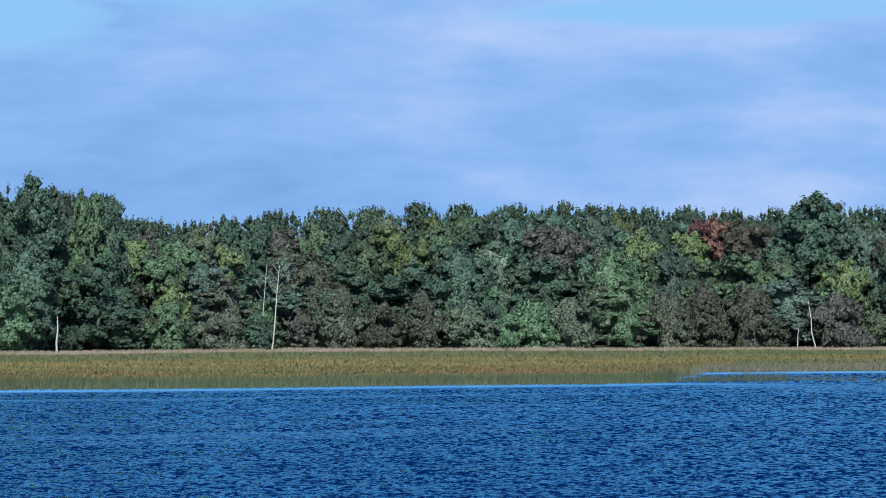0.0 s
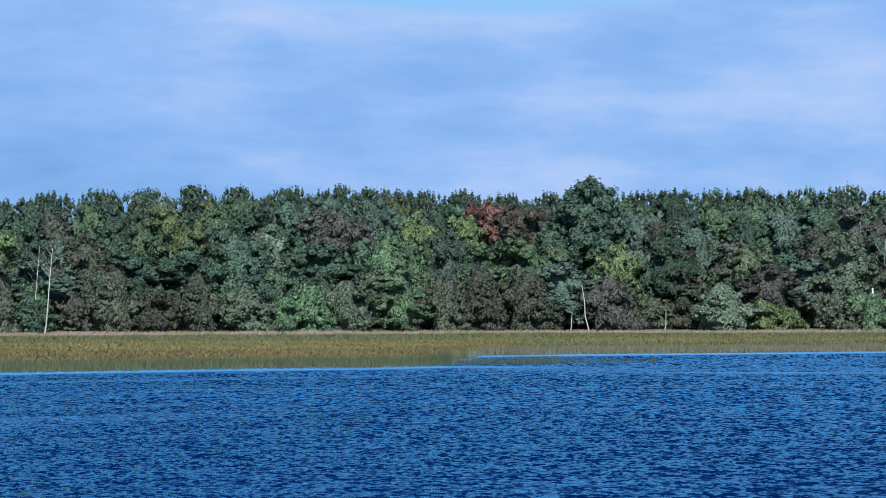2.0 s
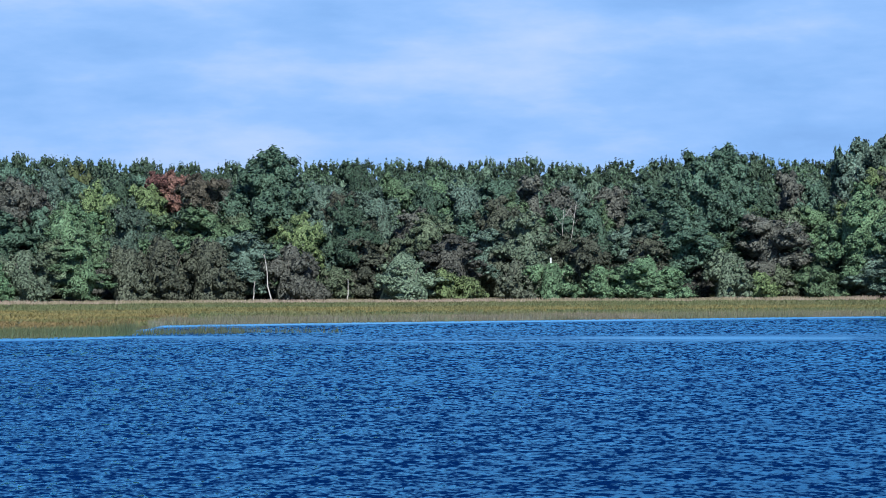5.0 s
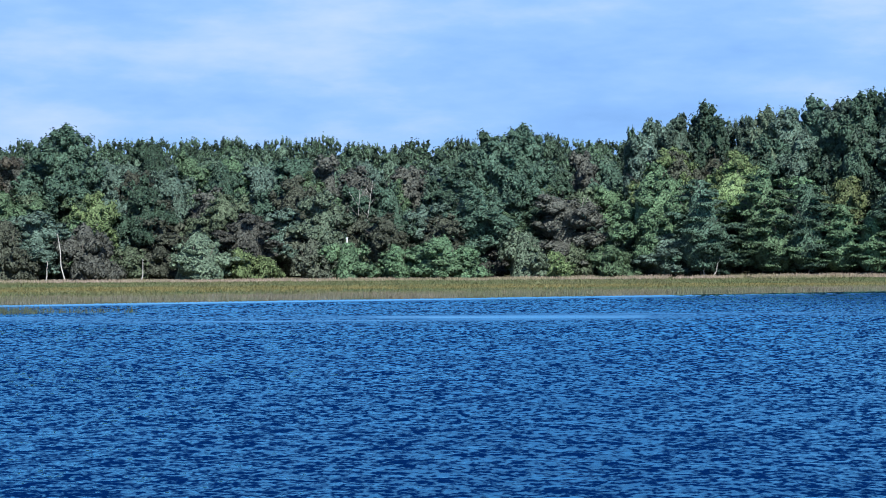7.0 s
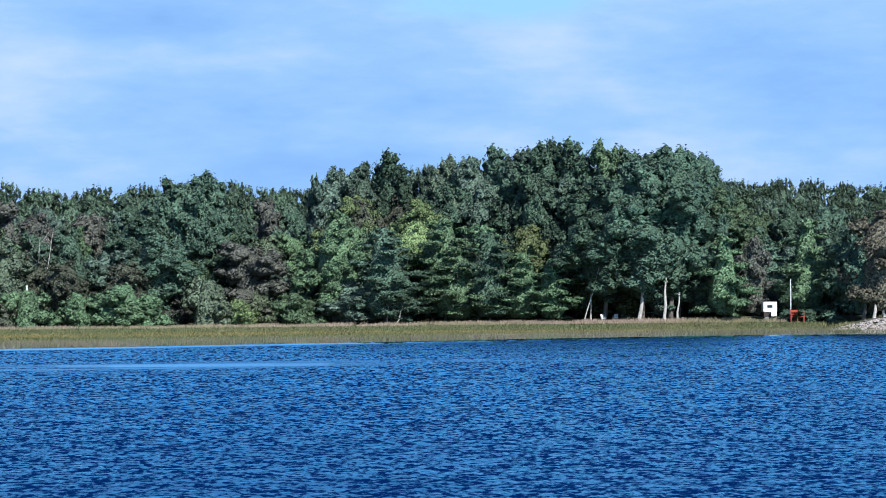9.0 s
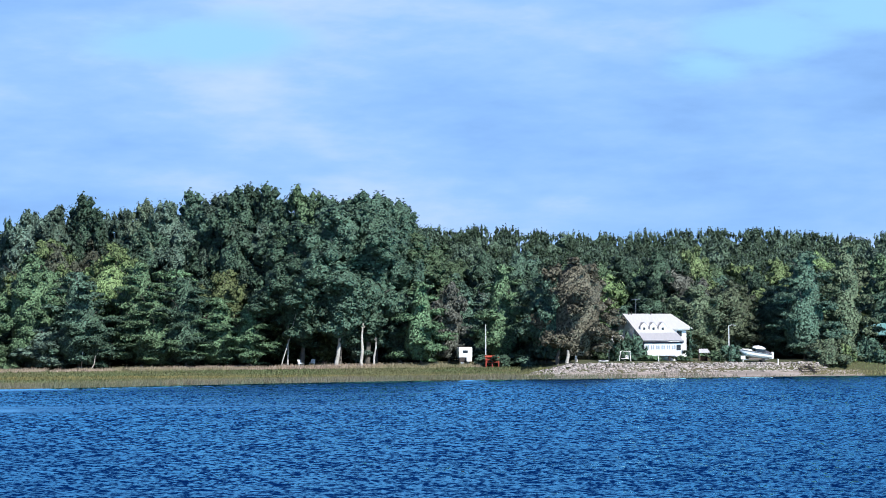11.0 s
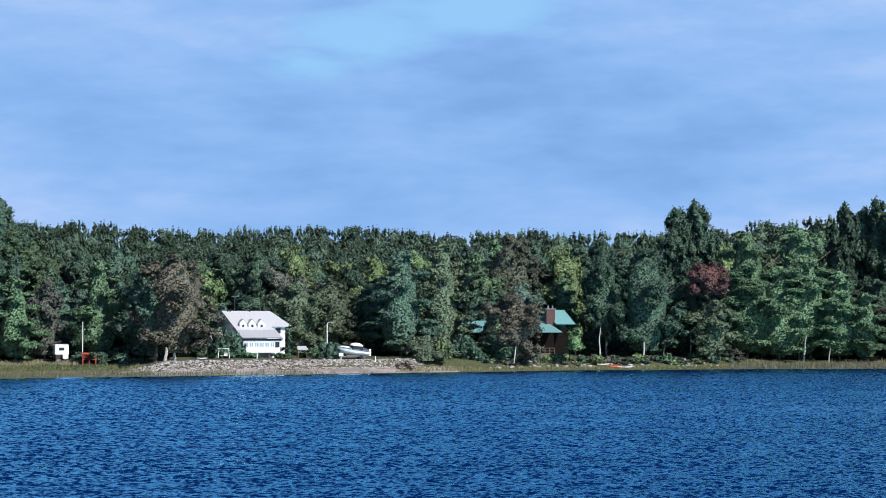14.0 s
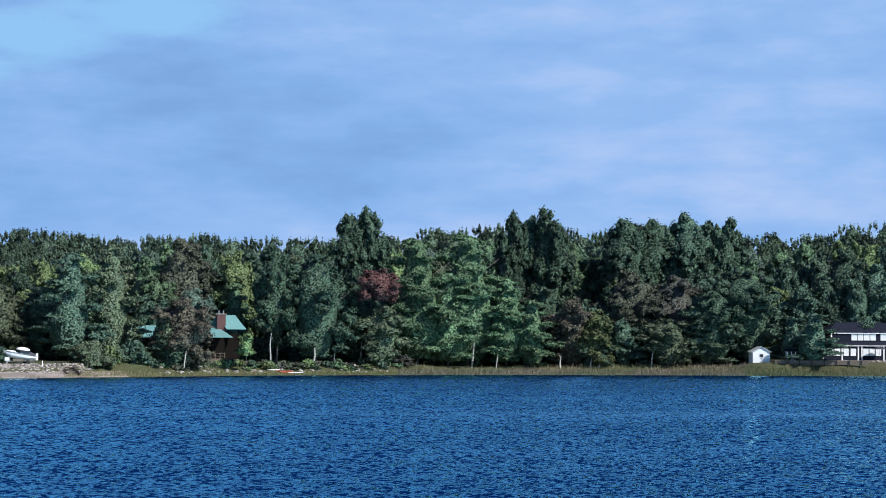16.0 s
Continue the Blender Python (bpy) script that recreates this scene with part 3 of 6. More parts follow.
def tree(kind, az, d, height, half, tint, bark=None, variant=None, turn=None):
    """One tree on the land at a bearing and distance, with its height and half width in metres."""
    if kind in ("maple", "ash") and half > 6.0:
        kind = "great_" + kind
    stock = STOCK[kind]
    crown, trunk = stock[variant if variant is not None else int(rng.integers(len(stock)))]
    name, words, cat = KINDS[kind]
    top = new(name)
    sx = half / SPEC[kind][3]
    top.matrix_basis = Matrix.Translation(place(az, d)) @ Matrix.Rotation(rng.uniform(-0.8, 0.8) if turn is None else turn, 4, "Z") @ Matrix.Diagonal((sx, sx, height / SPEC[kind][1], 1))
    tagged(top, words.format(WORDS[tint]), cat, "trees of the far shore")
    for nm, me, mat in (("crown", crown, LEAF[tint]), ("trunk", trunk, bark or BARK)):
        o = new(nm, me)
        o.parent = top
        o.material_slots[0].link = "OBJECT"
        o.material_slots[0].material = mat
    return top


def rise(az, d, el):
    """Height of a tree there whose tip shows at that elevation."""
    return EYE + d * math.tan(radians(el)) - land_z(az, d)


# The tips of the wood along the sky, bearing against elevation.
SKY_AZ = [-38, -34.4, -32.5, -32.0, -30.7, -28.8, -27.7, -25.6, -23.5, -20.3, -18.4, -16.1, -13.7, -10.6, -8.4, -7.4, -5.4, -3.5, -2.4, -1, 0.4, 2, 3.9, 5.7, 8.3, 9.0, 9.6]
SKY_EL = [3.1, 3.2, 2.95, 2.45, 2.33, 2.55, 2.65, 2.75, 2.8, 2.75, 2.68, 2.6, 2.65, 2.7, 2.78, 2.64, 2.65, 2.9, 2.7, 2.68, 2.75, 2.8, 3.0, 3.2, 3.2, 2.9, 2.85]
SKY2_AZ = [9.6, 11, 13.8, 16.9, 18, 20.2, 21, 22.6, 24.1, 26, 27.1, 28.5, 30.4, 31.8, 33, 34.5, 36, 37, 38.1, 39.2, 42]
SKY2_EL = [2.88, 2.84, 2.66, 2.75, 2.78, 2.55, 2.65, 2.7, 2.55, 2.7, 2.75, 2.9, 3.0, 2.85, 2.95, 3.05, 2.78, 2.7, 2.85, 3.0, 3.1]


def skyline(az):
    return float(np.interp(az, SKY_AZ + SKY2_AZ, SKY_EL + SKY2_EL))


def tint_for(az, low):
    if low:
        return str(rng.choice(["brown", "olive", "green", "grey", "deep", "blue"], p=[0.28, 0.2, 0.2, 0.08, 0.14, 0.10]))
    if az < 0:
        return str(rng.choice(["green", "deep", "blue", "light", "olive", "brown", "grey", "yellow"], p=[0.24, 0.34, 0.2, 0.04, 0.07, 0.05, 0.04, 0.02]))
    return str(rng.choice(["green", "deep", "blue", "light", "olive", "yellow"], p=[0.27, 0.43, 0.10, 0.08, 0.08, 0.04]))


def tint_patch(az, setback, low):
    """Neighbours tend to be alike: the tint of a stretch of the wood's edge."""
    key = (round(az / 1.1 + 0.37 * (setback % 3)), round(setback / 14), low)
    if key not in PATCH:
        PATCH[key] = tint_for(az, low)
    return PATCH[key] if rng.uniform() < 0.7 else tint_for(az, low)


PATCH = {}


def belt(az0, az1, step, setback, lo, hi, kinds, half, low=False):
    """A row of trees along the wood's edge: step and setback in metres, heights between lo and hi of the skyline's."""
    az = az0
    while az < az1:
        d = edge(az) + setback + rng.uniform(-0.3, 0.3) * step
        full = rise(az, d, skyline(az))
        h = full * rng.uniform(lo, hi)
        tree(str(rng.choice(kinds)), az, d, h, half * rng.uniform(0.8, 1.25), tint_patch(az, setback, low))
        az += math.degrees(step * rng.uniform(0.7, 1.3) / d)


belt(-37, 0, 7.0, 15, 0.22, 0.36, ["shrub"], 3.6, True)
belt(-37, 1, 7.5, 22, 0.42, 0.56, ["maple", "aspen", "ash", "shrub"], 4.6)
belt(-37, 2, 7.5, 33, 0.60, 0.74, ["maple", "maple", "far", "aspen"], 4.8)
belt(-37, 4, 8.5, 42, 0.74, 0.88, ["maple", "far", "far"], 5.0)
belt(-37, 9, 6.5, 62, 0.84, 0.95, ["far", "far", "far", "aspen"], 4.8)
belt(1, 9, 7.5, 9, 0.40, 0.55, ["maple", "ash"], 4.8)
belt(2, 9, 7.5, 24, 0.62, 0.80, ["maple", "poplar"], 4.8)
belt(9.2, 21, 8.0, 92, 0.72, 0.84, ["far"], 5.0)
belt(9.6, 21, 7.5, 36, 0.42, 0.58, ["maple", "maple", "ash"], 5.0)
belt(9.4, 21, 7.5, 66, 0.58, 0.78, ["maple", "far"], 5.0)
belt(21, 42, 7.5, 20, 0.52, 0.70, ["maple", "maple", "ash"], 5.0)
belt(21, 42, 7.5, 42, 0.74, 0.90, ["maple", "poplar", "far"], 4.8)
belt(21, 42, 6.5, 68, 0.88, 0.97, ["far", "far", "poplar"], 4.6)
belt(21.5, 36, 6.0, 14, 0.13, 0.20, ["shrub"], 3.0, True)
belt(28, 35.6, 7.0, 7, 0.32, 0.50, ["maple", "ash", "shrub"], 4.6)


def far_woods(az0, az1, back, rows, per_crown, lo, tint, label, gap_m=2.35):
    """The canopy of the wood behind: rows of small domes too many to count, climbing to the skyline."""
    r = np.random.default_rng(int(100 + az0) + 7 * len(tint))
    pts, nrm, cores, twigs = [], [], [], []
    for i in range(rows):
        az = az0 + r.uniform(0, 0.4)
        while az < az1:
            d = edge(az) + back + i * 9 + r.uniform(-3, 3)
            top = land_z(az, d) + rise(az, d, skyline(az)) * (lo + (1.0 - lo) * i / max(1, rows - 1) + (r.uniform(-0.09, 0.03) if i < rows - 2 else r.uniform(-0.045, 0.012)))
            rad, tall = r.uniform(2.6, 4.4), r.uniform(5.0, 8.0)
            spot = np.array([*place(az, d, 0)[:2], top + 1.5])
            tips = r.uniform(-1.0, 1.0, (18, 3)) * np.array([rad, rad, 0])
            tips[:, 2] = -0.9 * (tips[:, 0] ** 2 + tips[:, 1] ** 2) / rad ** 2 - r.uniform(0, 0.8, 18)
            n = int(per_crown * r.uniform(0.8, 1.2))
            q = unit(r.normal(0, 1, (n, 3)))
            climb = r.uniform(0, 1, n) ** 0.7
            k = tips[r.integers(0, 18, n)] + np.stack([q[:, 0], q[:, 1], 0 * climb], 1) * (0.8 - 0.68 * climb)[:, None] - np.stack([0 * climb, 0 * climb, 2.2 * (1 - climb)], 1)
            pts.append(k + spot)
            twigs.append((OCT_V[None] * np.array([0.42, 0.42, 0.75]) * r.uniform(0.7, 1.2, (18, 6, 1)) + (tips + spot - np.array([0, 0, 1.25]))[:, None]).reshape(-1, 3))
            nrm.append(q + np.array([0, 0, 0.3]))
            cores.append(ICO_V * r.uniform(0.85, 1.05, (12, 1)) * np.array([rad, rad, tall]) + spot - np.array([0, 0, tall + 0.9]))
            az += math.degrees(r.uniform(3.0, 5.0) * gap_m / d)
    v, f = leaf_quads(np.vstack(pts), np.vstack(nrm), 0.36, r)
    # the dim mass of stems and boughs beneath
    n = int(110 * (az1 - az0))
    az = r.uniform(az0, az1, n)
    d = np.array([edge(a) for a in az]) + back + rows * 9 + r.uniform(0, 8, n)
    z = np.array([land_z(a, q) + rise(a, q, skyline(a)) * 0.86 * r.uniform(0, 1) for a, q in zip(az, d)])
    v2, f2 = leaf_quads(np.stack([d * np.sin(np.radians(az)), d * np.cos(np.radians(az)), z], 1), np.tile([0, -0.7, 0.6], (n, 1)), 1.15, r)
    v = np.vstack([v, v2])
    tris = (ICO_F[None] + (np.arange(len(cores)) * 12)[:, None, None]).reshape(-1, 3) + len(v)
    more = (OCT_F[None] + (np.arange(len(twigs) * 18) * 6)[:, None, None]).reshape(-1, 3) + len(v) + 12 * len(cores)
    tris = np.vstack([tris, more])
    me = tri_quad_mesh("far_woods", np.vstack([v] + cores + twigs), np.vstack([f, f2 + len(v) - len(v2)]), tris, LEAF[tint])
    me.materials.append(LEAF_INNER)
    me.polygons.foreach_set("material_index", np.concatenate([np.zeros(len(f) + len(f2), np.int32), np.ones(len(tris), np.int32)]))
    return tagged(new("far_woods", me), label, "woods", kind="stuff")


for az0, az1, back, rows, lo, tints in ((-38, -14, 78, 4, 0.86, ("olive", "deep", "green")), (-14, 9.3, 78, 4, 0.86, ("blue", "deep", "green")),
                                        (9.3, 21.2, 108, 8, 0.72, ("olive", "green", "blue")), (21.2, 42, 80, 4, 0.84, ("deep", "blue", "green"))):
    for tint in tints:
        far_woods(az0, az1, back, rows, 180, lo, tint, "dense " + WORDS[tint] + " canopy of the wood behind")

# Undergrowth that darkens the wood's foot behind the lawns.
for i in range(34):
    a = 4.6 + i * 0.5 + rng.uniform(-0.15, 0.15)
    tree("shrub", a, edge(a) + rng.uniform(13, 18), rng.uniform(3.2, 5.2), rng.uniform(2.8, 3.8), str(rng.choice(["deep", "deep", "green", "blue"])))

# The trees that stand out one by one.
tree("poplar", -34.38, 375, 27.1, 4.8, "deep")
tree("poplar", -34.95, 369, 24.5, 4.2, "deep")
tree("poplar", -33.74, 381, 25.6, 3.7, "blue")
tree("poplar", -33.09, 379, 25.1, 3.1, "green")
tree("poplar", -32.57, 381, 25.3, 3.4, "deep")
tree("maple", -34.40, 353, 17.8, 6.6, "deep")
tree("maple", -32.87, 362, 15.0, 5.8, "deep")
tree("maple", -34.94, 347, 10.5, 4.7, "green")
tree("maple", -32.24, 357, 7.6, 4.4, "deep")
tree("shrub", -31.05, 360, 8.1, 4.5, "green")
tree("maple", -31.62, 401, 20.2, 4.5, "grey")
tree("far", -30.43, 403, 20.4, 4.0, "olive")
tree("maple", -30.99, 368, 11.2, 3.2, "light")
tree("ash", -29.65, 379, 12.7, 5.6, "brown")
tree("shrub", -29.93, 365, 5.9, 4.1, "brown")
tree("shrub", -28.87, 371, 6.2, 3.7, "deep")
tree("maple", -27.54, 399, 16.8, 5.4, "brown")
tree("maple", -26.12, 406, 20.0, 5.5, "green")
tree("aspen", -25.41, 409, 21.1, 4.6, "light")
tree("shrub", -26.83, 379, 10.6, 5.6, "brown")
tree("shrub", -25.83, 379, 7.8, 4.7, "brown")
tree("shrub", -24.77, 382, 10.0, 5.2, "brown")
tree("maple", -23.77, 398, 19.0, 5.9, "deep")
tree("maple", -22.99, 408, 19.2, 5.1, "silver")
tree("shrub", -23.56, 383, 7.6, 5.2, "silver")
tree("shrub", -22.57, 385, 6.3, 3.8, "green")
tree("shrub", -21.86, 387, 8.4, 4.3, "green")
tree("shrub", -21.01, 387, 9.4, 4.6, "silver")
tree("ash", -19.66, 389, 13.2, 5.3, "green")
tree("aspen", -21.71, 425, 22.0, 5.3, "grey")
tree("aspen", -21.00, 428, 21.5, 3.7, "grey")
tree("high_tree", -17.85, 441, rise(-17.85, 441, 2.47), 3.6, "red")
tree("high_tree", -17.40, 440, rise(-17.40, 440, 2.50), 3.4, "red")
tree("high_tree", -16.75, 426, rise(-16.75, 426, 2.42), 4.6, "rust")
tree("maple", -16.01, 444, 22.3, 4.4, "grey")
tree("poplar", -14.97, 434, 27.2, 7.7, "deep")
tree("shrub", -17.62, 396, 11.3, 6.4, "brown")
tree("shrub", -16.43, 397, 11.0, 6.4, "brown")
tree("shrub", -18.47, 394, 9.6, 4.9, "brown")
tree("aspen", -15.60, 399, 12.3, 4.5, "blue")
tree("shrub", -14.42, 397, 10.2, 4.9, "grey")
tree("far", -21.36, 455, 25.1, 6.2, "deep")
tree("far", -23.49, 449, 24.7, 5.6, "green")
tree("far", -24.41, 445, 24.1, 3.3, "yellow")
tree("far", -19.80, 458, 24.8, 3.4, "yellow")
tree("far", -25.55, 443, 24.0, 4.4, "silver")
tree("spruce", -27.68, 433, 24.5, 1.6, "deep")
tree("far", -29.59, 425, 22.7, 2.4, "deep")
tree("far", -28.81, 426, 23.4, 3.2, "deep")
tree("maple", -20.01, 413, 18.3, 6.1, "green")
tree("maple", -18.46, 412, 18.3, 5.6, "blue")
tree("far", -12.76, 456, 26.4, 4.5, "deep")
tree("maple", -13.04, 418, 18.9, 5.7, "deep")
tree("maple", -14.17, 415, 16.3, 4.6, "light")
tree("shrub", -11.62, 398, 8.5, 7.4, "silver")
tree("shrub", -10.63, 401, 5.8, 3.5, "light")
tree("shrub", -9.92, 400, 4.3, 3.2, "light")
tree("maple", -11.05, 418, 16.3, 6.2, "olive")
tree("maple", -10.42, 410, 12.2, 6.6, "grey")
tree("shrub", -8.80, 404, 7.3, 4.0, "brown")
tree("shrub", -7.89, 403, 7.0, 4.7, "green")
tree("shrub", -5.59, 405, 7.9, 7.0, "green")
tree("shrub", -6.70, 405, 6.2, 4.5, "green")
tree("aspen", -8.52, 416, 16.3, 4.1, "silver")
tree("maple", -9.22, 430, 19.6, 5.3, "brown")
tree("maple", -7.68, 442, 21.5, 6.0, "grey")
tree("maple", -6.42, 448, 21.6, 7.2, "grey")
tree("poplar", -4.76, 417, 17.2, 6.7, "deep")
tree("poplar", -4.15, 436, 26.7, 5.6, "deep")
tree("poplar", -5.25, 433, 21.1, 6.3, "deep")
tree("maple", -6.98, 415, 12.2, 5.1, "brown")
tree("maple", -5.45, 414, 12.1, 5.7, "brown")
tree("poplar", -3.58, 441, 27.8, 6.4, "deep")
tree("poplar", -4.29, 441, 26.7, 5.0, "deep")
tree("shrub", -5.57, 405, 6.6, 7.5, "green")
tree("shrub", -3.44, 409, 8.7, 5.1, "silver")
tree("shrub", -2.66, 407, 4.9, 3.8, "light")
tree("aspen", -2.44, 422, 14.8, 5.2, "grey")
tree("shrub", -1.31, 410, 6.1, 4.1, "green")
tree("maple", 0.10, 410, 8.0, 5.1, "blue")
tree("maple", 0.17, 430, 24.7, 8.0, "light")
tree("maple", 1.36, 437, 24.9, 8.1, "brown")
tree("maple", 1.78, 421, 21.3, 8.3, "light")
tree("maple", -0.04, 418, 16.2, 6.7, "green")
tree("maple", 1.22, 410, 11.4, 7.6, "deep")
tree("ash", 2.76, 409, 14.2, 8.1, "green")
tree("ash", 4.42, 408, 13.0, 7.6, "green")
tree("ash", 3.45, 416, 18.7, 7.7, "green")
tree("maple", 4.70, 417, 16.7, 4.1, "yellow")
tree("aspen", -0.77, 444, 27.6, 1.6, "deep")
for i in range(12):
    a = 1.9 + i * 0.6
    tree("poplar", a, edge(a) + 30 - 1.6 * i, rise(a, edge(a) + 30 - 1.6 * i, skyline(a)) * rng.uniform(0.93, 0.98), rng.uniform(5.0, 6.4), "deep" if i % 3 else "blue")
tree("poplar", -0.32, 442, 30.3, 5.0, "blue")
tree("poplar", 0.38, 441, 31.1, 5.7, "blue")
tree("poplar", 1.15, 439, 31.4, 5.7, "deep")
tree("aspen", 1.64, 439, 29.5, 2.4, "blue")
tree("poplar", 2.13, 437, 29.7, 3.9, "blue")
tree("poplar", 2.55, 435, 30.3, 4.2, "silver")
tree("poplar", 3.18, 434, 31.0, 5.6, "blue")
tree("poplar", 3.87, 433, 31.7, 6.3, "deep")
tree("poplar", 4.56, 431, 32.0, 6.3, "blue")
tree("poplar", 5.18, 430, 32.5, 6.2, "deep")
tree("poplar", 4.79, 427, 31.9, 6.2, "deep")
tree("poplar", 5.71, 425, 32.3, 6.2, "deep")
tree("poplar", 6.56, 422, 31.9, 6.1, "green")
tree("poplar", 7.27, 420, 31.0, 5.4, "deep")
tree("poplar", 7.70, 413, 31.4, 6.7, "deep")
tree("poplar", 8.34, 411, 31.4, 7.3, "deep")
tree("poplar", 8.91, 412, 30.0, 6.6, "deep")
tree("poplar", 7.41, 405, 27.7, 9.1, "deep")
tree("poplar", 8.12, 407, 29.0, 9.2, "deep")
tree("poplar", 6.49, 407, 24.9, 8.5, "deep")
tree("maple", -0.16, 414, 21.5, 7.7, "green")
tree("ash", 0.95, 409, 18.4, 7.6, "deep")
tree("ash", 2.48, 411, 20.3, 8.1, "green")
tree("ash", 3.60, 408, 17.1, 7.6, "deep")
tree("maple", 4.59, 413, 18.1, 5.6, "yellow")
tree("ash", 5.15, 406, 11.9, 5.5, "green")
tree("maple", 0.39, 428, 23.9, 6.4, "brown")
tree("maple", 1.78, 423, 23.7, 6.8, "light")
tree("ash", 9.47, 402, 15.6, 5.3, "green")
tree("maple", 10.18, 406, 14.9, 4.0, "grey")
tree("poplar", 9.26, 414, 24.8, 7.3, "green")
tree("ash", 11.50, 405, 18.7, 6.0, "green")
tree("maple", 12.62, 399, 17.0, 5.0, "deep")
tree("maple", 13.36, 394, 19.0, 7.9, "rust")
tree("maple", 12.86, 395, 15.5, 4.2, "deep")
tree("maple", 15.43, 444, 21.6, 6.6, "deep")
tree("maple", 16.35, 454, 21.8, 5.1, "yellow")
tree("aspen", 16.06, 442, 16.2, 3.8, "grey")
tree("maple", 17.25, 429, 15.2, 6.4, "olive")
tree("maple", 16.42, 424, 14.2, 5.6, "olive")
tree("maple", 18.30, 433, 14.2, 6.4, "deep")
tree("maple", 12.38, 412, 12.1, 5.1, "green")
tree("ash", 19.03, 425, 21.0, 7.9, "deep")
tree("ash", 20.04, 430, 23.4, 6.4, "olive")
tree("maple", 21.01, 458, 18.7, 6.2, "green")
tree("maple", 21.86, 469, 25.7, 8.1, "brown")
tree("maple", 23.14, 470, 23.0, 5.8, "yellow")
tree("maple", 21.84, 426, 13.6, 6.0, "rust")
tree("maple", 21.47, 425, 9.5, 2.6, "olive")
tree("poplar", 24.16, 453, 23.6, 4.7, "deep")
tree("maple", 25.13, 453, 22.7, 8.4, "deep")
tree("maple", 26.12, 460, 17.4, 6.3, "deep")
tree("high_tree", 26.76, 454, 19.6, 4.4, "red")
tree("maple", 26.77, 455, 12.7, 5.6, "olive")
tree("poplar", 26.05, 482, 31.4, 4.8, "deep")
tree("poplar", 26.45, 483, 31.8, 4.6, "deep")
tree("ash", 27.68, 469, 27.5, 10.5, "green")
tree("ash", 28.95, 474, 29.1, 11.2, "green")
tree("ash", 28.46, 469, 20.5, 8.7, "green")
tree("ash", 29.93, 473, 19.5, 8.2, "green")
tree("ash", 30.56, 471, 14.8, 5.8, "green")
tree("poplar", 30.10, 501, 32.4, 4.6, "deep")
tree("poplar", 30.52, 503, 33.4, 4.6, "deep")
tree("poplar", 30.95, 501, 33.2, 5.7, "deep")
tree("maple", 31.60, 474, 14.8, 5.9, "rust")
tree("maple", 32.16, 473, 12.5, 4.7, "yellow")
tree("poplar", 33.00, 508, 32.2, 6.5, "deep")
tree("shrub", 19.88, 421, 2.2, 4.7, "olive")
tree("maple", 33.02, 485, 21.2, 8.4, "brown")
tree("maple", 34.15, 487, 20.1, 7.9, "grey")
tree("maple", 33.94, 475, 10.5, 6.5, "olive")
tree("maple", 35.06, 480, 17.6, 8.9, "deep")
tree("maple", 35.90, 483, 20.5, 9.6, "deep")
tree("ash", 37.04, 479, 10.0, 4.5, "deep")
tree("ash", 37.57, 473, 10.9, 5.9, "deep")
tree("maple", 38.40, 501, 24.0, 9.3, "deep")
tree("maple", 39.16, 499, 21.5, 8.0, "deep")
tree("poplar", 32.95, 518, 32.3, 6.7, "deep")
tree("poplar", 33.73, 518, 32.3, 6.7, "deep")
tree("poplar", 34.50, 518, 33.8, 5.8, "deep")
tree("poplar", 34.92, 519, 32.6, 5.0, "deep")
tree("poplar", 35.41, 519, 31.4, 5.0, "deep")
tree("shrub", 32.10, 473, 5.8, 4.1, "deep")
tree("maple", 21.60, 427, 10.0, 4.0, "rust")
tree("shrub", 11.56, 398, 2.2, 2.5, "deep")
tree("shrub", 12.13, 397, 2.0, 2.2, "deep")
tree("shrub", 11.07, 399, 2.0, 2.0, "deep")
tree("shrub", 14.41, 395, 4.4, 1.3, "deep")
tree("shrub", 14.64, 397, 5.3, 1.7, "deep")
tree("maple", 21.49, 424, 6.5, 3.7, "deep")
tree("shrub", 20.66, 420, 4.8, 3.1, "deep")
tree("shrub", 20.06, 414, 3.3, 1.7, "light")
tree("shrub", 19.57, 412, 4.0, 2.6, "olive")


# ---- marsh ----


def grassy(name, low, mid, high, patch):
    m, t = material(name)
    isl = node(t, "NewGeometry").outputs["Random Per Island"]
    mp = node(t, "Mapping", i_Vector=at(t), i_Scale=(0.35, 1.0, 1.0)).outputs[0]
    big = node(t, "TexNoise", i_Vector=mp, i_Scale=0.11, i_Detail=3.0).outputs["Fac"]
    c = ramp(t, isl, (0.0, tuple((a + b) / 2 for a, b in zip(low, mid))), (0.5, mid), (1.0, tuple((a + b) / 2 for a, b in zip(high, mid))))
    c = mixed(t, node(t, "MapRange", i_0=big, i_1=0.45, i_2=0.56).outputs[0], c, patch)
    c = mixed(t, 1.0, c, (1.10, 1.10, 1.10), "MULTIPLY")
    p = node(t, "BsdfPrincipled", i_Base_Color=c, i_Roughness=0.7)
    tr = node(t, "BsdfTranslucent", i_Color=c)
    return finish(m, t, node(t, "MixShader", i_0=0.3, i_1=p.outputs[0], i_2=tr.outputs[0]))


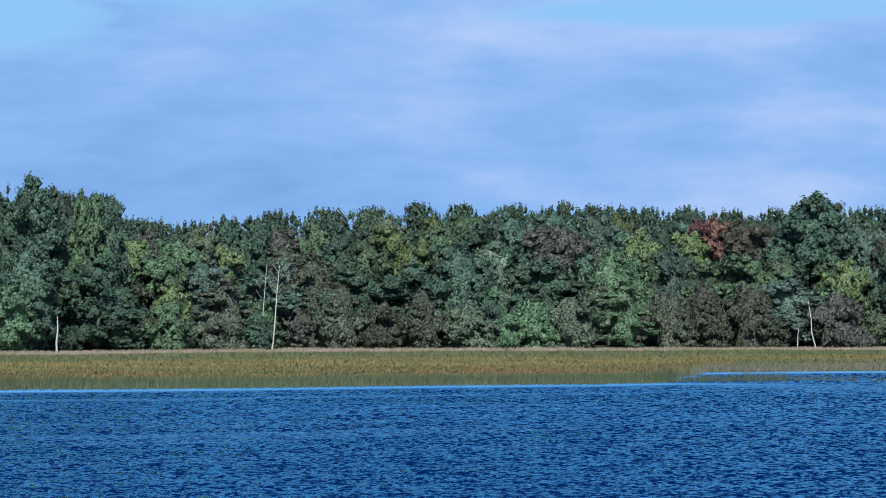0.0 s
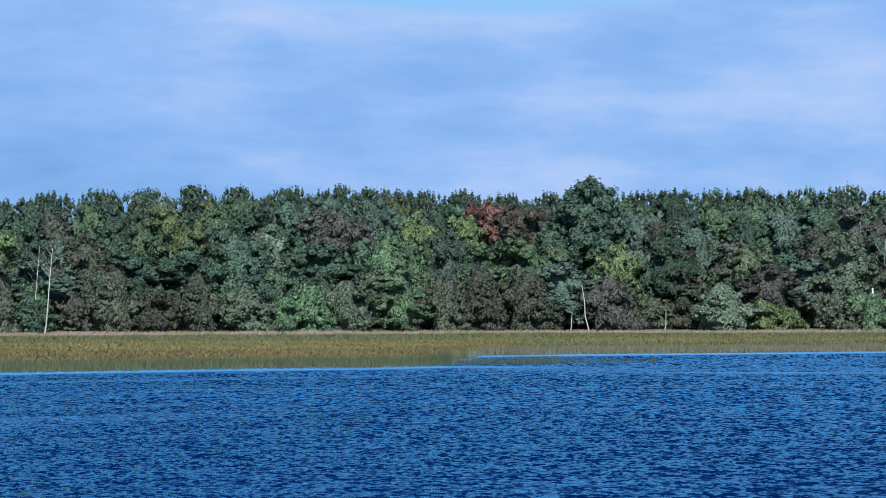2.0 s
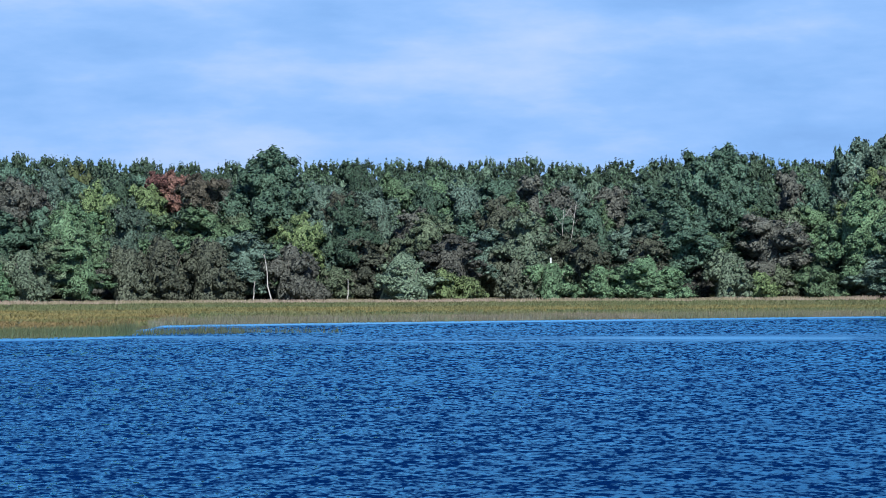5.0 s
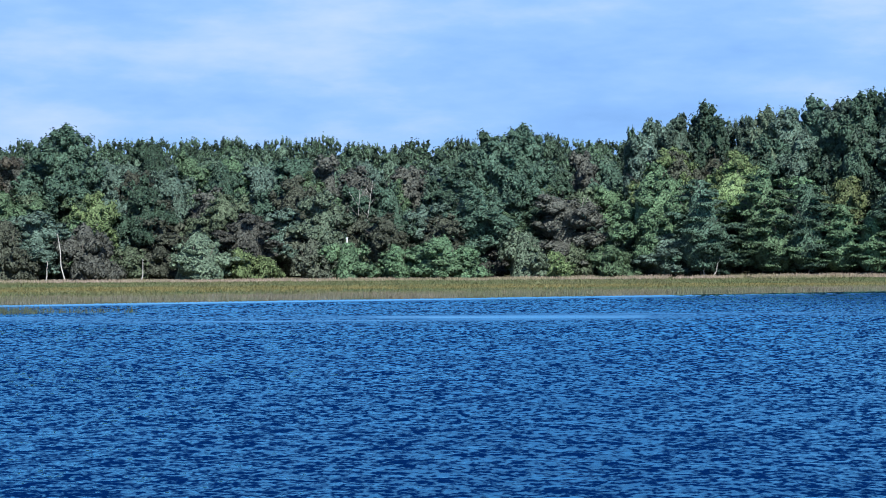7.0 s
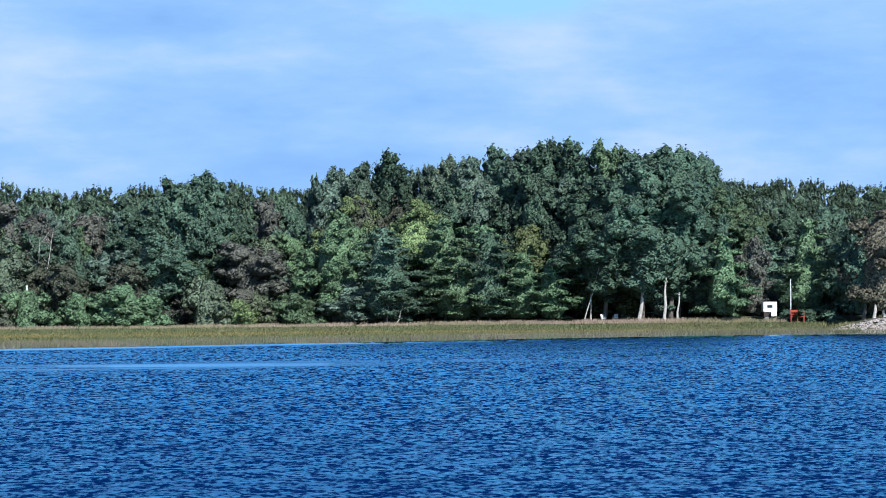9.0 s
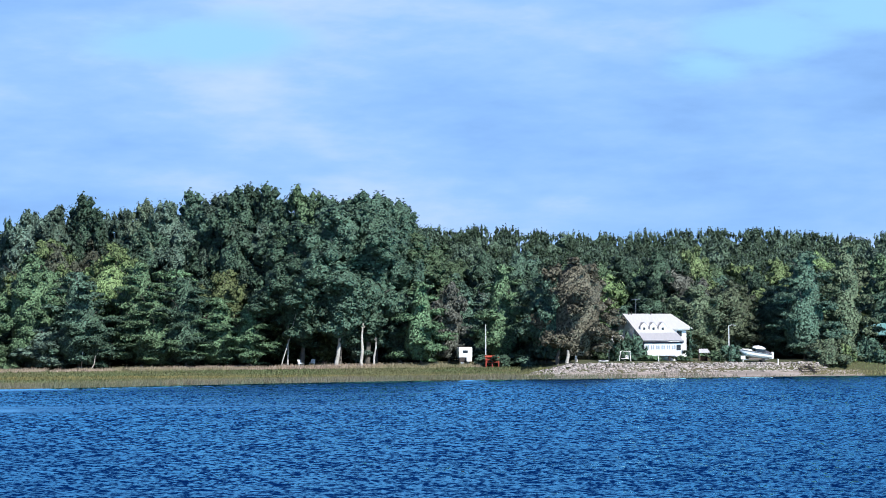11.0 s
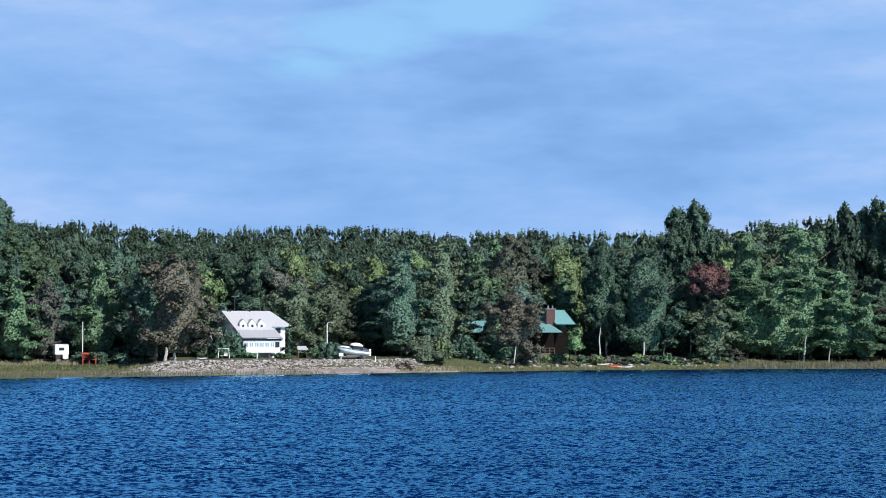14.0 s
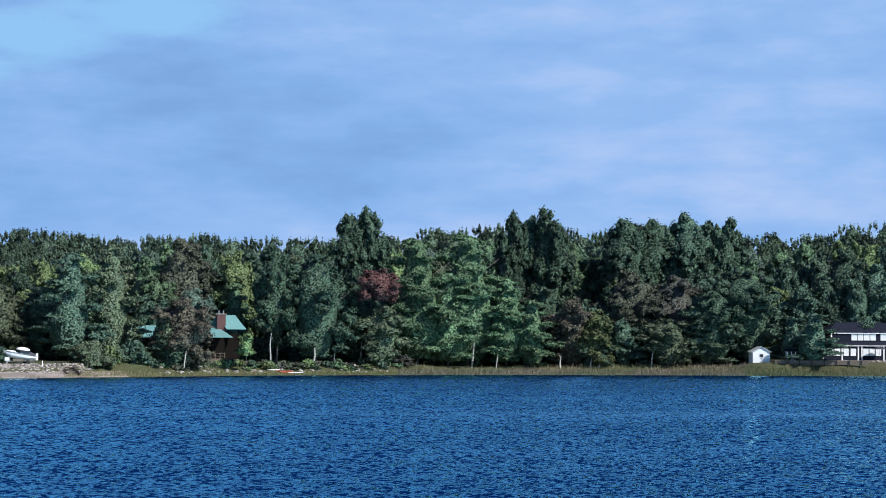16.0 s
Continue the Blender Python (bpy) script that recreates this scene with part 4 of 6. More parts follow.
REED_GREEN = grassy("reed_green", (0.046, 0.072, 0.034), (0.082, 0.112, 0.052), (0.125, 0.142, 0.068), (0.100, 0.118, 0.055))
REED_TAN = grassy("reed_tan", (0.16, 0.14, 0.085), (0.29, 0.235, 0.155), (0.44, 0.36, 0.26), (0.20, 0.21, 0.10))
REED_PINK = grassy("reed_plumes", (0.22, 0.17, 0.125), (0.40, 0.31, 0.24), (0.58, 0.46, 0.37), (0.30, 0.27, 0.16))
REED_DARK = grassy("reed_dark", (0.035, 0.055, 0.022), (0.070, 0.090, 0.040), (0.13, 0.14, 0.07), (0.09, 0.10, 0.05))
REED_MIX = grassy("reed_mixed", (0.105, 0.100, 0.068), (0.175, 0.158, 0.112), (0.275, 0.24, 0.18), (0.145, 0.148, 0.088))
SEDGE = grassy("sedge_ochre", (0.17, 0.145, 0.050), (0.255, 0.208, 0.070), (0.345, 0.28, 0.11), (0.18, 0.175, 0.065))
SEDGE_RUST = grassy("sedge_rust", (0.14, 0.105, 0.045), (0.22, 0.158, 0.062), (0.29, 0.21, 0.09), (0.155, 0.160, 0.058))
SEDGE_GREEN = grassy("sedge_green", (0.075, 0.10, 0.042), (0.125, 0.155, 0.060), (0.20, 0.22, 0.098), (0.17, 0.175, 0.078))
BANK_GREEN = grassy("bank_green", (0.10, 0.13, 0.050), (0.17, 0.20, 0.078), (0.26, 0.28, 0.12), (0.24, 0.22, 0.11))


def blades(name, az0, az1, inner, outer, per_m2, height, width, mat, label, seed, thin=None, lean=0.25):
    """A bed of upright blades between two distance lines (functions of the bearing)."""
    r = np.random.default_rng(seed)
    area = sum((outer(a) ** 2 - inner(a) ** 2) / 2 * radians((az1 - az0) / 40) for a in np.linspace(az0, az1, 40))
    n = int(area * per_m2)
    az = r.uniform(az0, az1, n)
    s = r.uniform(0, 1, n)
    lo, hi = np.array([inner(a) for a in az]), np.array([outer(a) for a in az])
    d = lo + (hi - lo) * s
    if thin:
        keep = np.array([noise.noise((a * 1.7, q * 0.12, seed)) for a, q in zip(az, d)]) > thin
        az, d = az[keep], d[keep]
        n = len(az)
    z = np.maximum(np.array([land_z(a, q) for a, q in zip(az, d)]), -0.35)
    p = np.stack([d * np.sin(np.radians(az)), d * np.cos(np.radians(az)), z], 1)
    tuft = np.array([noise.noise((a * 1.3, q * 0.09, 5.0)) for a, q in zip(az, d)])
    h = height * (1 + 0.35 * tuft) * r.uniform(0.55, 1.15, n)
    g = r.uniform(0, 6.28, n)
    side = np.stack([np.cos(g), np.sin(g), 0 * g], 1) * (width * r.uniform(0.6, 1.4, n))[:, None]
    tip = p + np.stack([r.normal(0.06, lean, n) * h, r.normal(0, lean, n) * h, h], 1)
    v = np.stack([p - side, p + side, tip], 1).reshape(-1, 3)
    f = np.arange(3 * n).reshape(-1, 3)
    return tagged(new(name, quick_mesh(name, v, f, mat)), label, "reeds", kind="stuff")


def part_way(s):
    return lambda a: shore(a) + (edge(a) - shore(a)) * s


blades("green_reeds", -38, -18.3, lambda a: shore(a) - 1.5, lambda a: shore(a) + 12, 13, 0.78, 0.030, REED_GREEN, "tall green reeds along the water's edge", 1)
blades("green_reeds", -18.0, 12.0, lambda a: shore(a) - 1.0, lambda a: shore(a) + 10, 11, 0.74, 0.035, REED_MIX, "brownish green reeds along the water's edge", 2)
blades("tan_reeds", -18.0, 12.5, lambda a: shore(a) + 4, lambda a: shore(a) + 16, 7, 0.58, 0.04, REED_TAN, "tan reeds with feathery heads behind the green reeds", 3)
blades("spit_reeds", -18.9, -15.6, lambda a: 209 + (a + 18.5) * 2.0, lambda a: 221 + (a + 18.5) * 1.0, 11, 1.13, 0.04, REED_DARK, "dark green reeds standing in shallow water", 4)
blades("spit_reeds", -15.7, -13.2, lambda a: 216, lambda a: 223.5, 7, 0.98, 0.035, REED_DARK, "sparse dark green reeds standing in shallow water", 16, thin=-0.3)
blades("sedge_meadow", -38, -15, part_way(0.06), part_way(0.12), 6.5, 0.39, 0.09, SEDGE_GREEN, "green sedge behind the reeds", 5, lean=0.5)
blades("sedge_meadow", -38, -17, part_way(0.10), part_way(0.30), 5.5, 0.30, 0.10, SEDGE_RUST, "rust-brown sedge on the marsh", 13, lean=0.6)
blades("sedge_meadow", -38, -8, part_way(0.28), part_way(0.58), 4.5, 0.30, 0.11, SEDGE, "ochre sedge meadow on the marsh", 6, lean=0.6)
blades("sedge_meadow", -17, 12.8, part_way(0.10), part_way(0.34), 4.5, 0.35, 0.10, SEDGE_GREEN, "yellow-green sedge meadow on the marsh", 14, lean=0.5)
blades("sedge_meadow", -8, 12.6, part_way(0.32), part_way(0.6), 4.5, 0.31, 0.10, SEDGE, "ochre sedge meadow on the marsh", 15, lean=0.5)
blades("sedge_meadow", -38, 12.5, part_way(0.55), part_way(0.86), 4.0, 0.35, 0.11, SEDGE_GREEN, "green sedge on the back of the marsh", 7, lean=0.5)
blades("tan_reeds", -38, 11, part_way(0.88), part_way(1.0), 9, 0.50, 0.06, REED_PINK, "pale plumed reeds in front of the wood", 8, thin=-0.35)
blades("green_reeds", 11.5, 17.4, lambda a: shore(a) - 3, lambda a: shore(a) + 4, 7, 0.78, 0.045, REED_MIX, "brownish reeds below the stone bank", 9, thin=-0.4)
blades("green_reeds", 17.2, 19.0, lambda a: shore(a) - 3, lambda a: shore(a) + 2, 3.5, 0.47, 0.04, REED_MIX, "thin brownish reeds below the stone bank", 19, thin=-0.1)
blades("green_reeds", 27.2, 35.9, lambda a: shore(a) - 1, lambda a: shore(a) + 9, 10, 0.90, 0.045, REED_MIX, "brownish green reeds along the water's edge", 10)
blades("green_reeds", 35.9, 42, lambda a: shore(a) - 3, lambda a: shore(a) + 4, 10, 0.94, 0.05, REED_GREEN, "green reeds below the house's bank", 17)
blades("tan_reeds", 27.4, 35.6, lambda a: shore(a) + 6, lambda a: shore(a) + 15, 6, 0.94, 0.06, REED_TAN, "tan reeds behind the green reeds", 11)
blades("bank_grass", 18.9, 28.2, lambda a: shore(a) + 1.0, lambda a: shore(a) + 14, 11, 0.32, 0.08, BANK_GREEN, "rough green grass on the bank", 12)

# ---- shore things ----


def part(name, bm, mat, parent, label=""):
    """Links a bmesh as one mesh object under a thing or a part."""
    me = bpy.data.meshes.new(name)
    bm.to_mesh(me)
    bm.free()
    me.materials.append(mat)
    o = new(name, me)
    o.parent = parent
    if label:
        o["label"] = label
    return o


def box(x0, x1, y0, y1, z0, z1, bevel=0.0, bm=None):
    own = bm or bmesh.new()
    m = Matrix.Translation(((x0 + x1) / 2, (y0 + y1) / 2, (z0 + z1) / 2)) @ Matrix.Diagonal((x1 - x0, y1 - y0, z1 - z0, 1))
    g = bmesh.ops.create_cube(own, size=1.0, matrix=m)
    if bevel:
        edges = list({e for v in g["verts"] for e in v.link_edges})
        bmesh.ops.bevel(own, geom=edges, offset=bevel, segments=2, affect="EDGES", profile=0.6)
    return own


def solid(points, faces):
    bm = bmesh.new()
    vs = [bm.verts.new(p) for p in points]
    for f in faces:
        bm.faces.new([vs[i] for i in f])
    bmesh.ops.recalc_face_normals(bm, faces=bm.faces)
    return bm


def slab(a, b, c, d, thick):
    """A roof plane through four corners, with thickness."""
    up = (Vector(b) - Vector(a)).cross(Vector(d) - Vector(a)).normalized()
    up = up if up.z > 0 else -up
    low = [Vector(p) - up * thick for p in (a, b, c, d)]
    return solid([a, b, c, d, *low], [(0, 1, 2, 3), (7, 6, 5, 4), (0, 4, 5, 1), (1, 5, 6, 2), (2, 6, 7, 3), (3, 7, 4, 0)])


def rod(path, radii, sides=8):
    v, f = tube(path, radii, sides)
    return solid(v, f)


def site(name, az, d, turn, label, category, z=None, group=""):
    """An Empty at a spot of the shore; its x runs right and its y away as seen across the lake, turned by degrees."""
    o = new(name)
    o.matrix_basis = Matrix.Translation(place(az, d, z)) @ Matrix.Rotation(radians(turn - az), 4, "Z")
    return tagged(o, label, category, group)


def plain(name, col, roughness=0.6, scale=6.0, spread=0.12, metallic=0.0):
    a, b = tuple(c * (1 - spread) for c in col), tuple(min(1, c * (1 + spread)) for c in col)
    return rough(name, a, b, scale, 0.15, roughness, metallic=metallic)


WHITE = plain("white_paint", (0.83, 0.82, 0.80), 0.5, 3.0, 0.05)
ROOF_PALE = rough("roof_pale_metal", (0.47, 0.455, 0.46), (0.57, 0.55, 0.55), 1.2, 0.15, 0.45, stretch=(6, 0.4, 0.4))
ROOF_GREY = rough("roof_grey_metal", (0.34, 0.325, 0.34), (0.44, 0.42, 0.43), 1.2, 0.15, 0.5, stretch=(6, 0.4, 0.4))
GLASS_DARK = plain("window_glass", (0.03, 0.04, 0.05), 0.08, 2.0, 0.2)
PORCH_GLASS = plain("porch_glass", (0.36, 0.40, 0.46), 0.15, 2.0, 0.2)
CURTAIN = plain("curtained_glass", (0.82, 0.82, 0.82), 0.15, 2.0, 0.1)
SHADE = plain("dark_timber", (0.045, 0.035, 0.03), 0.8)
TEAL = rough("roof_green_metal", (0.15, 0.32, 0.31), (0.22, 0.41, 0.39), 1.0, 0.15, 0.4, stretch=(6, 0.4, 0.4))
# log colour near black: the shade of veranda and trees is worked in
LOG = rough("log_wall", (0.008, 0.007, 0.007), (0.020, 0.015, 0.013), 2.0, 0.4, stretch=(0.4, 0.4, 6), shine=0.05)
BRICK = rough("chimney_brick", (0.085, 0.04, 0.036), (0.16, 0.075, 0.065), 6.0, 0.5)
NAVY = rough("roof_dark_shingle", (0.010, 0.012, 0.022), (0.024, 0.027, 0.042), 5.0, 0.5, 0.95, shine=0.1)


def stone():
    m, t = material("bank_stone")
    isl = node(t, "NewGeometry").outputs["Random Per Island"]
    n1 = node(t, "TexNoise", i_Vector=at(t), i_Scale=5.0, i_Detail=5.0).outputs["Fac"]
    c = ramp(t, isl, (0.0, (0.13, 0.115, 0.11)), (0.35, (0.30, 0.26, 0.24)), (0.7, (0.42, 0.365, 0.335)), (1.0, (0.54, 0.49, 0.455)))
    c = mixed(t, maths(t, "MULTIPLY", n1, 0.4), c, (0.22, 0.19, 0.16))
    b = node(t, "Bump", i_Strength=0.5, i_Distance=0.1, i_Height=n1)
    return finish(m, t, node(t, "BsdfPrincipled", i_Base_Color=c, i_Roughness=0.9, i_Normal=b.outputs[0]))


STONE = stone()
SAND = rough("beach_sand", (0.30, 0.25, 0.22), (0.44, 0.37, 0.33), 1.2, 0.4, c=(0.25, 0.21, 0.18))
RED = rough("red_paint_worn", (0.34, 0.04, 0.025), (0.60, 0.10, 0.05), 3.0, 0.3, 0.6, c=(0.32, 0.07, 0.045))
ORANGE = plain("orange_plastic", (0.75, 0.16, 0.06), 0.35)
METAL = plain("galvanised_metal", (0.45, 0.46, 0.47), 0.35, 5.0, 0.1, 0.8)
TIMBER = rough("weathered_timber", (0.10, 0.075, 0.06), (0.24, 0.19, 0.15), 4.0, 0.4, stretch=(0.5, 4, 4))
CANVAS = plain("dark_canvas", (0.05, 0.05, 0.065), 0.8)
RUBBER = plain("tyre_rubber", (0.02, 0.02, 0.02), 0.9)


def window(parent, x, y, z, w, h, mat=None, bars=1, face=-1, glass=None):
    """A framed window on a wall that faces the lake; (x, z) is its middle, y the wall's face."""
    fr = bmesh.new()
    t = 0.07
    for a, b, c, d in ((-w / 2, w / 2, h / 2 - t, h / 2), (-w / 2, w / 2, -h / 2, -h / 2 + t), (-w / 2, -w / 2 + t, -h / 2 + t, h / 2 - t), (w / 2 - t, w / 2, -h / 2 + t, h / 2 - t)):
        box(x + a, x + b, y + face * 0.07, y + face * 0.005, z + c, z + d, 0, fr)
    for i in range(bars):
        k = x - w / 2 + w * (i + 1) / (bars + 1)
        box(k - 0.025, k + 0.025, y + face * 0.06, y + face * 0.015, z - h / 2 + t, z + h / 2 - t, 0, fr)
    f = part("window", fr, mat or WHITE, parent)
    part("pane", box(x - w / 2 + t, x + w / 2 - t, y + face * 0.035, y + face * 0.012, z - h / 2 + t, z + h / 2 - t), glass or GLASS_DARK, f)
    return f


def white_house():
    h = site("house", 15.45, 399, 14, "white two-storey lake house with pale roof and three dormers", "house")
    # gable towards the trees, hip at the other end, the front slope running on over the porch
    part("wall", box(-3.9, 5.6, 3.0, 11.0, -0.4, 5.6), WHITE, h, "white clapboard wall")
    part("gable", solid([(-3.9, 3.0, 5.62), (-3.9, 11.0, 5.62), (-3.9, 7.0, 7.95), (-3.7, 3.0, 5.62), (-3.7, 11.0, 5.62), (-3.7, 7.0, 7.95)],
                        [(0, 1, 2), (5, 4, 3), (0, 3, 4, 1), (1, 4, 5, 2), (2, 5, 3, 0)]), WHITE, h)
    top = [(-3.67, 1.0, 4.94), (3.25, 1.0, 4.94), (2.8, 2.3, 5.67), (6.6, 2.3, 5.67), (6.6, 11.7, 5.67), (-4.7, 11.7, 5.67), (-4.94, 7.0, 8.3), (3.84, 7.0, 8.3)]
    rim = range(7)
    part("roof", solid(top + [(x, y, z - 0.2) for x, y, z in top],
                       [(0, 1, 2, 3, 7, 6), (3, 4, 7), (4, 5, 6, 7), (14, 15, 11, 10, 9, 8), (15, 12, 11), (15, 14, 13, 12)]
                       + [((k + 1) % 7, k, k + 8, (k + 1) % 7 + 8) for k in rim]), ROOF_PALE, h, "pale metal roof hipped at one end")
    part("porch_roof", slab((-3.75, 1.25, 5.06), (3.35, 1.25, 5.06), (4.0, -1.2, 3.58), (-3.2, -1.2, 3.58), 0.16), ROOF_GREY, h, "grey sloping porch roof")
    part("porch_wall", box(-2.9, 3.7, -0.8, 2.98, 0.95, 3.38), WHITE, h, "white closed porch on posts")
    # dark strip on the wall's top stands in for the eave's shade
    part("porch_eave", box(-3.1, 3.9, -0.98, -0.80, 3.05, 3.36, 0.02), NAVY, h, "dark band for the shade under the eave")
    for i in range(6):
        window(h, -2.4 + i * 0.94, -0.8, 2.35, 0.8, 0.85, glass=PORCH_GLASS)
    window(h, 3.2, -0.8, 2.35, 0.75, 0.95, SHADE)
    for x in (-2.7, -0.5, 1.6, 3.5):
        part("post", box(x - 0.12, x + 0.12, -0.7, -0.45, -0.4, 0.95, 0.02), SHADE, h)
    part("porch_step", box(2.6, 3.1, -1.5, -0.8, -0.3, 0.95, 0.03), WHITE, h)
    window(h, 4.3, 3.0, 4.75, 0.9, 0.9, SHADE)
    # three gabled dormers
    for x in (-2.25, -0.60, 1.05):
        d = part("dormer", solid([(x - 0.64, 1.90, 4.90), (x + 0.64, 1.90, 4.90), (x + 0.64, 1.90, 6.05), (x, 1.90, 6.75), (x - 0.64, 1.90, 6.05),
                                  (x - 0.64, 5.6, 4.90), (x + 0.64, 5.6, 4.90), (x + 0.64, 5.6, 6.05), (x, 5.6, 6.75), (x - 0.64, 5.6, 6.05)],
                                 [(0, 1, 2, 3, 4), (9, 8, 7, 6, 5), (0, 5, 6, 1), (1, 6, 7, 2), (2, 7, 8, 3), (3, 8, 9, 4), (4, 9, 5, 0)]), WHITE, h)
        for s in (-1, 1):
            part("dormer_roof", slab((x, 1.84, 6.82), (x + s * 0.72, 1.84, 6.02), (x + s * 0.72, 5.7, 6.02), (x, 5.7, 6.82), 0.05), ROOF_PALE, d)
        part("pane", box(x - 0.20, x + 0.20, 1.86, 1.895, 5.35, 5.85), GLASS_DARK, d)
    # low side wing
    part("wing_wall", box(-7.3, -3.92, 3.2, 8.0, -0.4, 3.2), WHITE, h)
    part("wing_roof", slab((-7.6, 6.0, 4.5), (-3.93, 6.0, 4.5), (-3.93, 2.4, 3.2), (-7.6, 2.4, 3.2), 0.14), ROOF_PALE, h)
    window(h, -6.2, 3.2, 1.8, 1.4, 1.1, SHADE)
    for x in (-3.9, -3.4, 0.1):
        part("roof_vent", rod([(x, 6.8, 8.1), (x, 6.8, 8.65)], [0.11, 0.11]), SHADE, h)
    return h


def green_cottage():
    h = site("house", 22.02, 446, 6, "dark log cottage with green metal roof and brick chimney", "house")
    part("wall", box(-10.2, 6.6, 1.0, 9.0, -0.6, 5.2), LOG, h, "dark log wall")
    part("wall", box(6.62, 10.2, 5.6, 10.0, -0.6, 5.5), LOG, h, "dark log wall")
    part("roof", slab((-11.9, 5.0, 7.0), (5.4, 5.0, 7.0), (7.8, -3.6, 4.75), (-9.9, -3.6, 4.75), 0.16), TEAL, h, "green metal roof slope over the veranda")
    part("roof", slab((-11.9, 5.02, 7.0), (5.4, 5.02, 7.0), (5.4, 9.8, 4.4), (-11.9, 9.8, 4.4), 0.16), TEAL, h)
    part("roof", slab((5.6, 6.0, 9.1), (9.4, 6.0, 9.1), (11.0, 1.2, 6.3), (7.2, 1.2, 6.3), 0.16), TEAL, h, "green metal upper roof slope")
    part("roof", slab((5.6, 6.02, 9.1), (9.4, 6.02, 9.1), (10.4, 10.6, 5.6), (4.0, 10.6, 5.6), 0.16), TEAL, h)
    ch = part("chimney", box(5.4, 7.1, 2.2, 3.6, 5.3, 9.15, 0.05), BRICK, h, "red-brown brick chimney")
    part("chimney_cap", box(5.25, 7.25, 2.05, 3.75, 9.16, 9.34, 0.03), STONE, ch)
    for x in (5.8, 6.7):
        part("chimney_pot", rod([(x, 2.9, 9.33), (x, 2.9, 9.95)], [0.16, 0.13]), METAL, ch)
    # veranda with its rail
    part("deck", box(-3.6, 6.4, -3.2, 1.0, -0.2, 0.55, 0.03), TIMBER, h, "timber veranda deck")
    for i in range(12):
        x = -3.5 + i * 0.89
        part("rail_post", box(x - 0.05, x + 0.05, -3.15, -3.05, 0.55, 1.55), TIMBER, h)
    part("handrail", box(-3.6, 6.4, -3.18, -3.02, 1.55, 1.65, 0.02), TIMBER, h)
    part("handrail", box(-3.6, 6.4, -3.14, -3.06, 1.0, 1.08), TIMBER, h)
    for x in (-3.3, 0.0, 3.1, 6.2):
        part("post", box(x - 0.1, x + 0.1, -2.9, -2.7, 0.55, 4.95), LOG, h)
    for x in (-8.6, -5.8, -1.6, 1.8):
        window(h, x, 1.0, 2.6, 1.3, 1.3, LOG)
    part("step", box(6.5, 7.9, -3.4, -2.2, -0.5, 0.25, 0.03), TIMBER, h)
    return h


def dark_house():
    h = site("house", 38.75, 486, 22, "two-storey house with dark hip roof and white windows", "house")
    part("wall", box(-8.6, 12.0, 1.0, 9.0, -0.6, 3.2), NAVY, h, "dark lower wall")
    part("wall", box(-6.0, 12.0, 2.2, 9.0, 3.2, 5.9), NAVY, h, "dark upper wall")
    e = [(-7.0, 1.95, 5.9), (12.8, 1.95, 5.9), (12.8, 10.0, 5.9), (-7.0, 10.0, 5.9), (-3.6, 5.6, 8.3), (9.0, 5.6, 8.3)]
    lowv = [(p[0], p[1], 5.72) for p in e[:4]]
    part("roof", solid(e + lowv, [(0, 1, 5, 4), (1, 2, 5), (2, 3, 4, 5), (3, 0, 4), (0, 6, 7, 1), (1, 7, 8, 2), (2, 8, 9, 3), (3, 9, 6, 0), (9, 8, 7, 6)]), NAVY, h, "dark shingle hip roof")
    part("fascia", box(-7.02, 12.82, 1.87, 1.94, 5.74, 5.91), WHITE, h, "white roof edge board")
    part("lower_roof", slab((-9.4, 2.9, 4.3), (12.6, 2.9, 4.3), (12.6, 0.72, 3.25), (-9.4, 0.72, 3.25), 0.14), NAVY, h, "dark shingle lower roof")
    part("fascia", box(-9.42, 12.62, 0.64, 0.708, 3.10, 3.26), WHITE, h, "white roof edge board")
    for x in (-0.9, 0.5, 1.9, 3.3, 5.6, 7.0, 9.2):
        window(h, x, 2.2, 5.0, 1.25, 1.35, None, 2, glass=CURTAIN)
    for x in (-7.7, -6.4, -5.1, -3.2, -1.6, 1.2, 2.6, 4.0, 6.4, 8.0):
        window(h, x, 1.0, 1.85, 1.2, 1.5, None, 2, glass=CURTAIN)
    for x in (-8.3, -4.1, -0.5, 0.3, 5.2, 9.0):
        part("corner_board", box(x - 0.14, x + 0.14, 0.9, 0.996, -0.4, 3.1), WHITE, h)
    part("corner_board", box(-6.15, -5.85, 2.1, 2.196, 3.3, 5.8), WHITE, h)
    part("deck", box(-9.5, 12.0, -2.4, 1.0, -0.5, 0.15, 0.03), TIMBER, h)
    part("umbrella_pole", rod([(3.1, -1.6, 0.15), (3.1, -1.6, 2.6)], [0.05, 0.04]), SHADE, h)
    c = bmesh.new()
    bmesh.ops.create_cone(c, cap_ends=True, segments=10, radius1=1.9, radius2=0.08, depth=0.55, matrix=Matrix.Translation((3.1, -1.6, 2.75)))
    part("umbrella_canopy", c, CANVAS, h, "dark patio umbrella canopy")
    return h


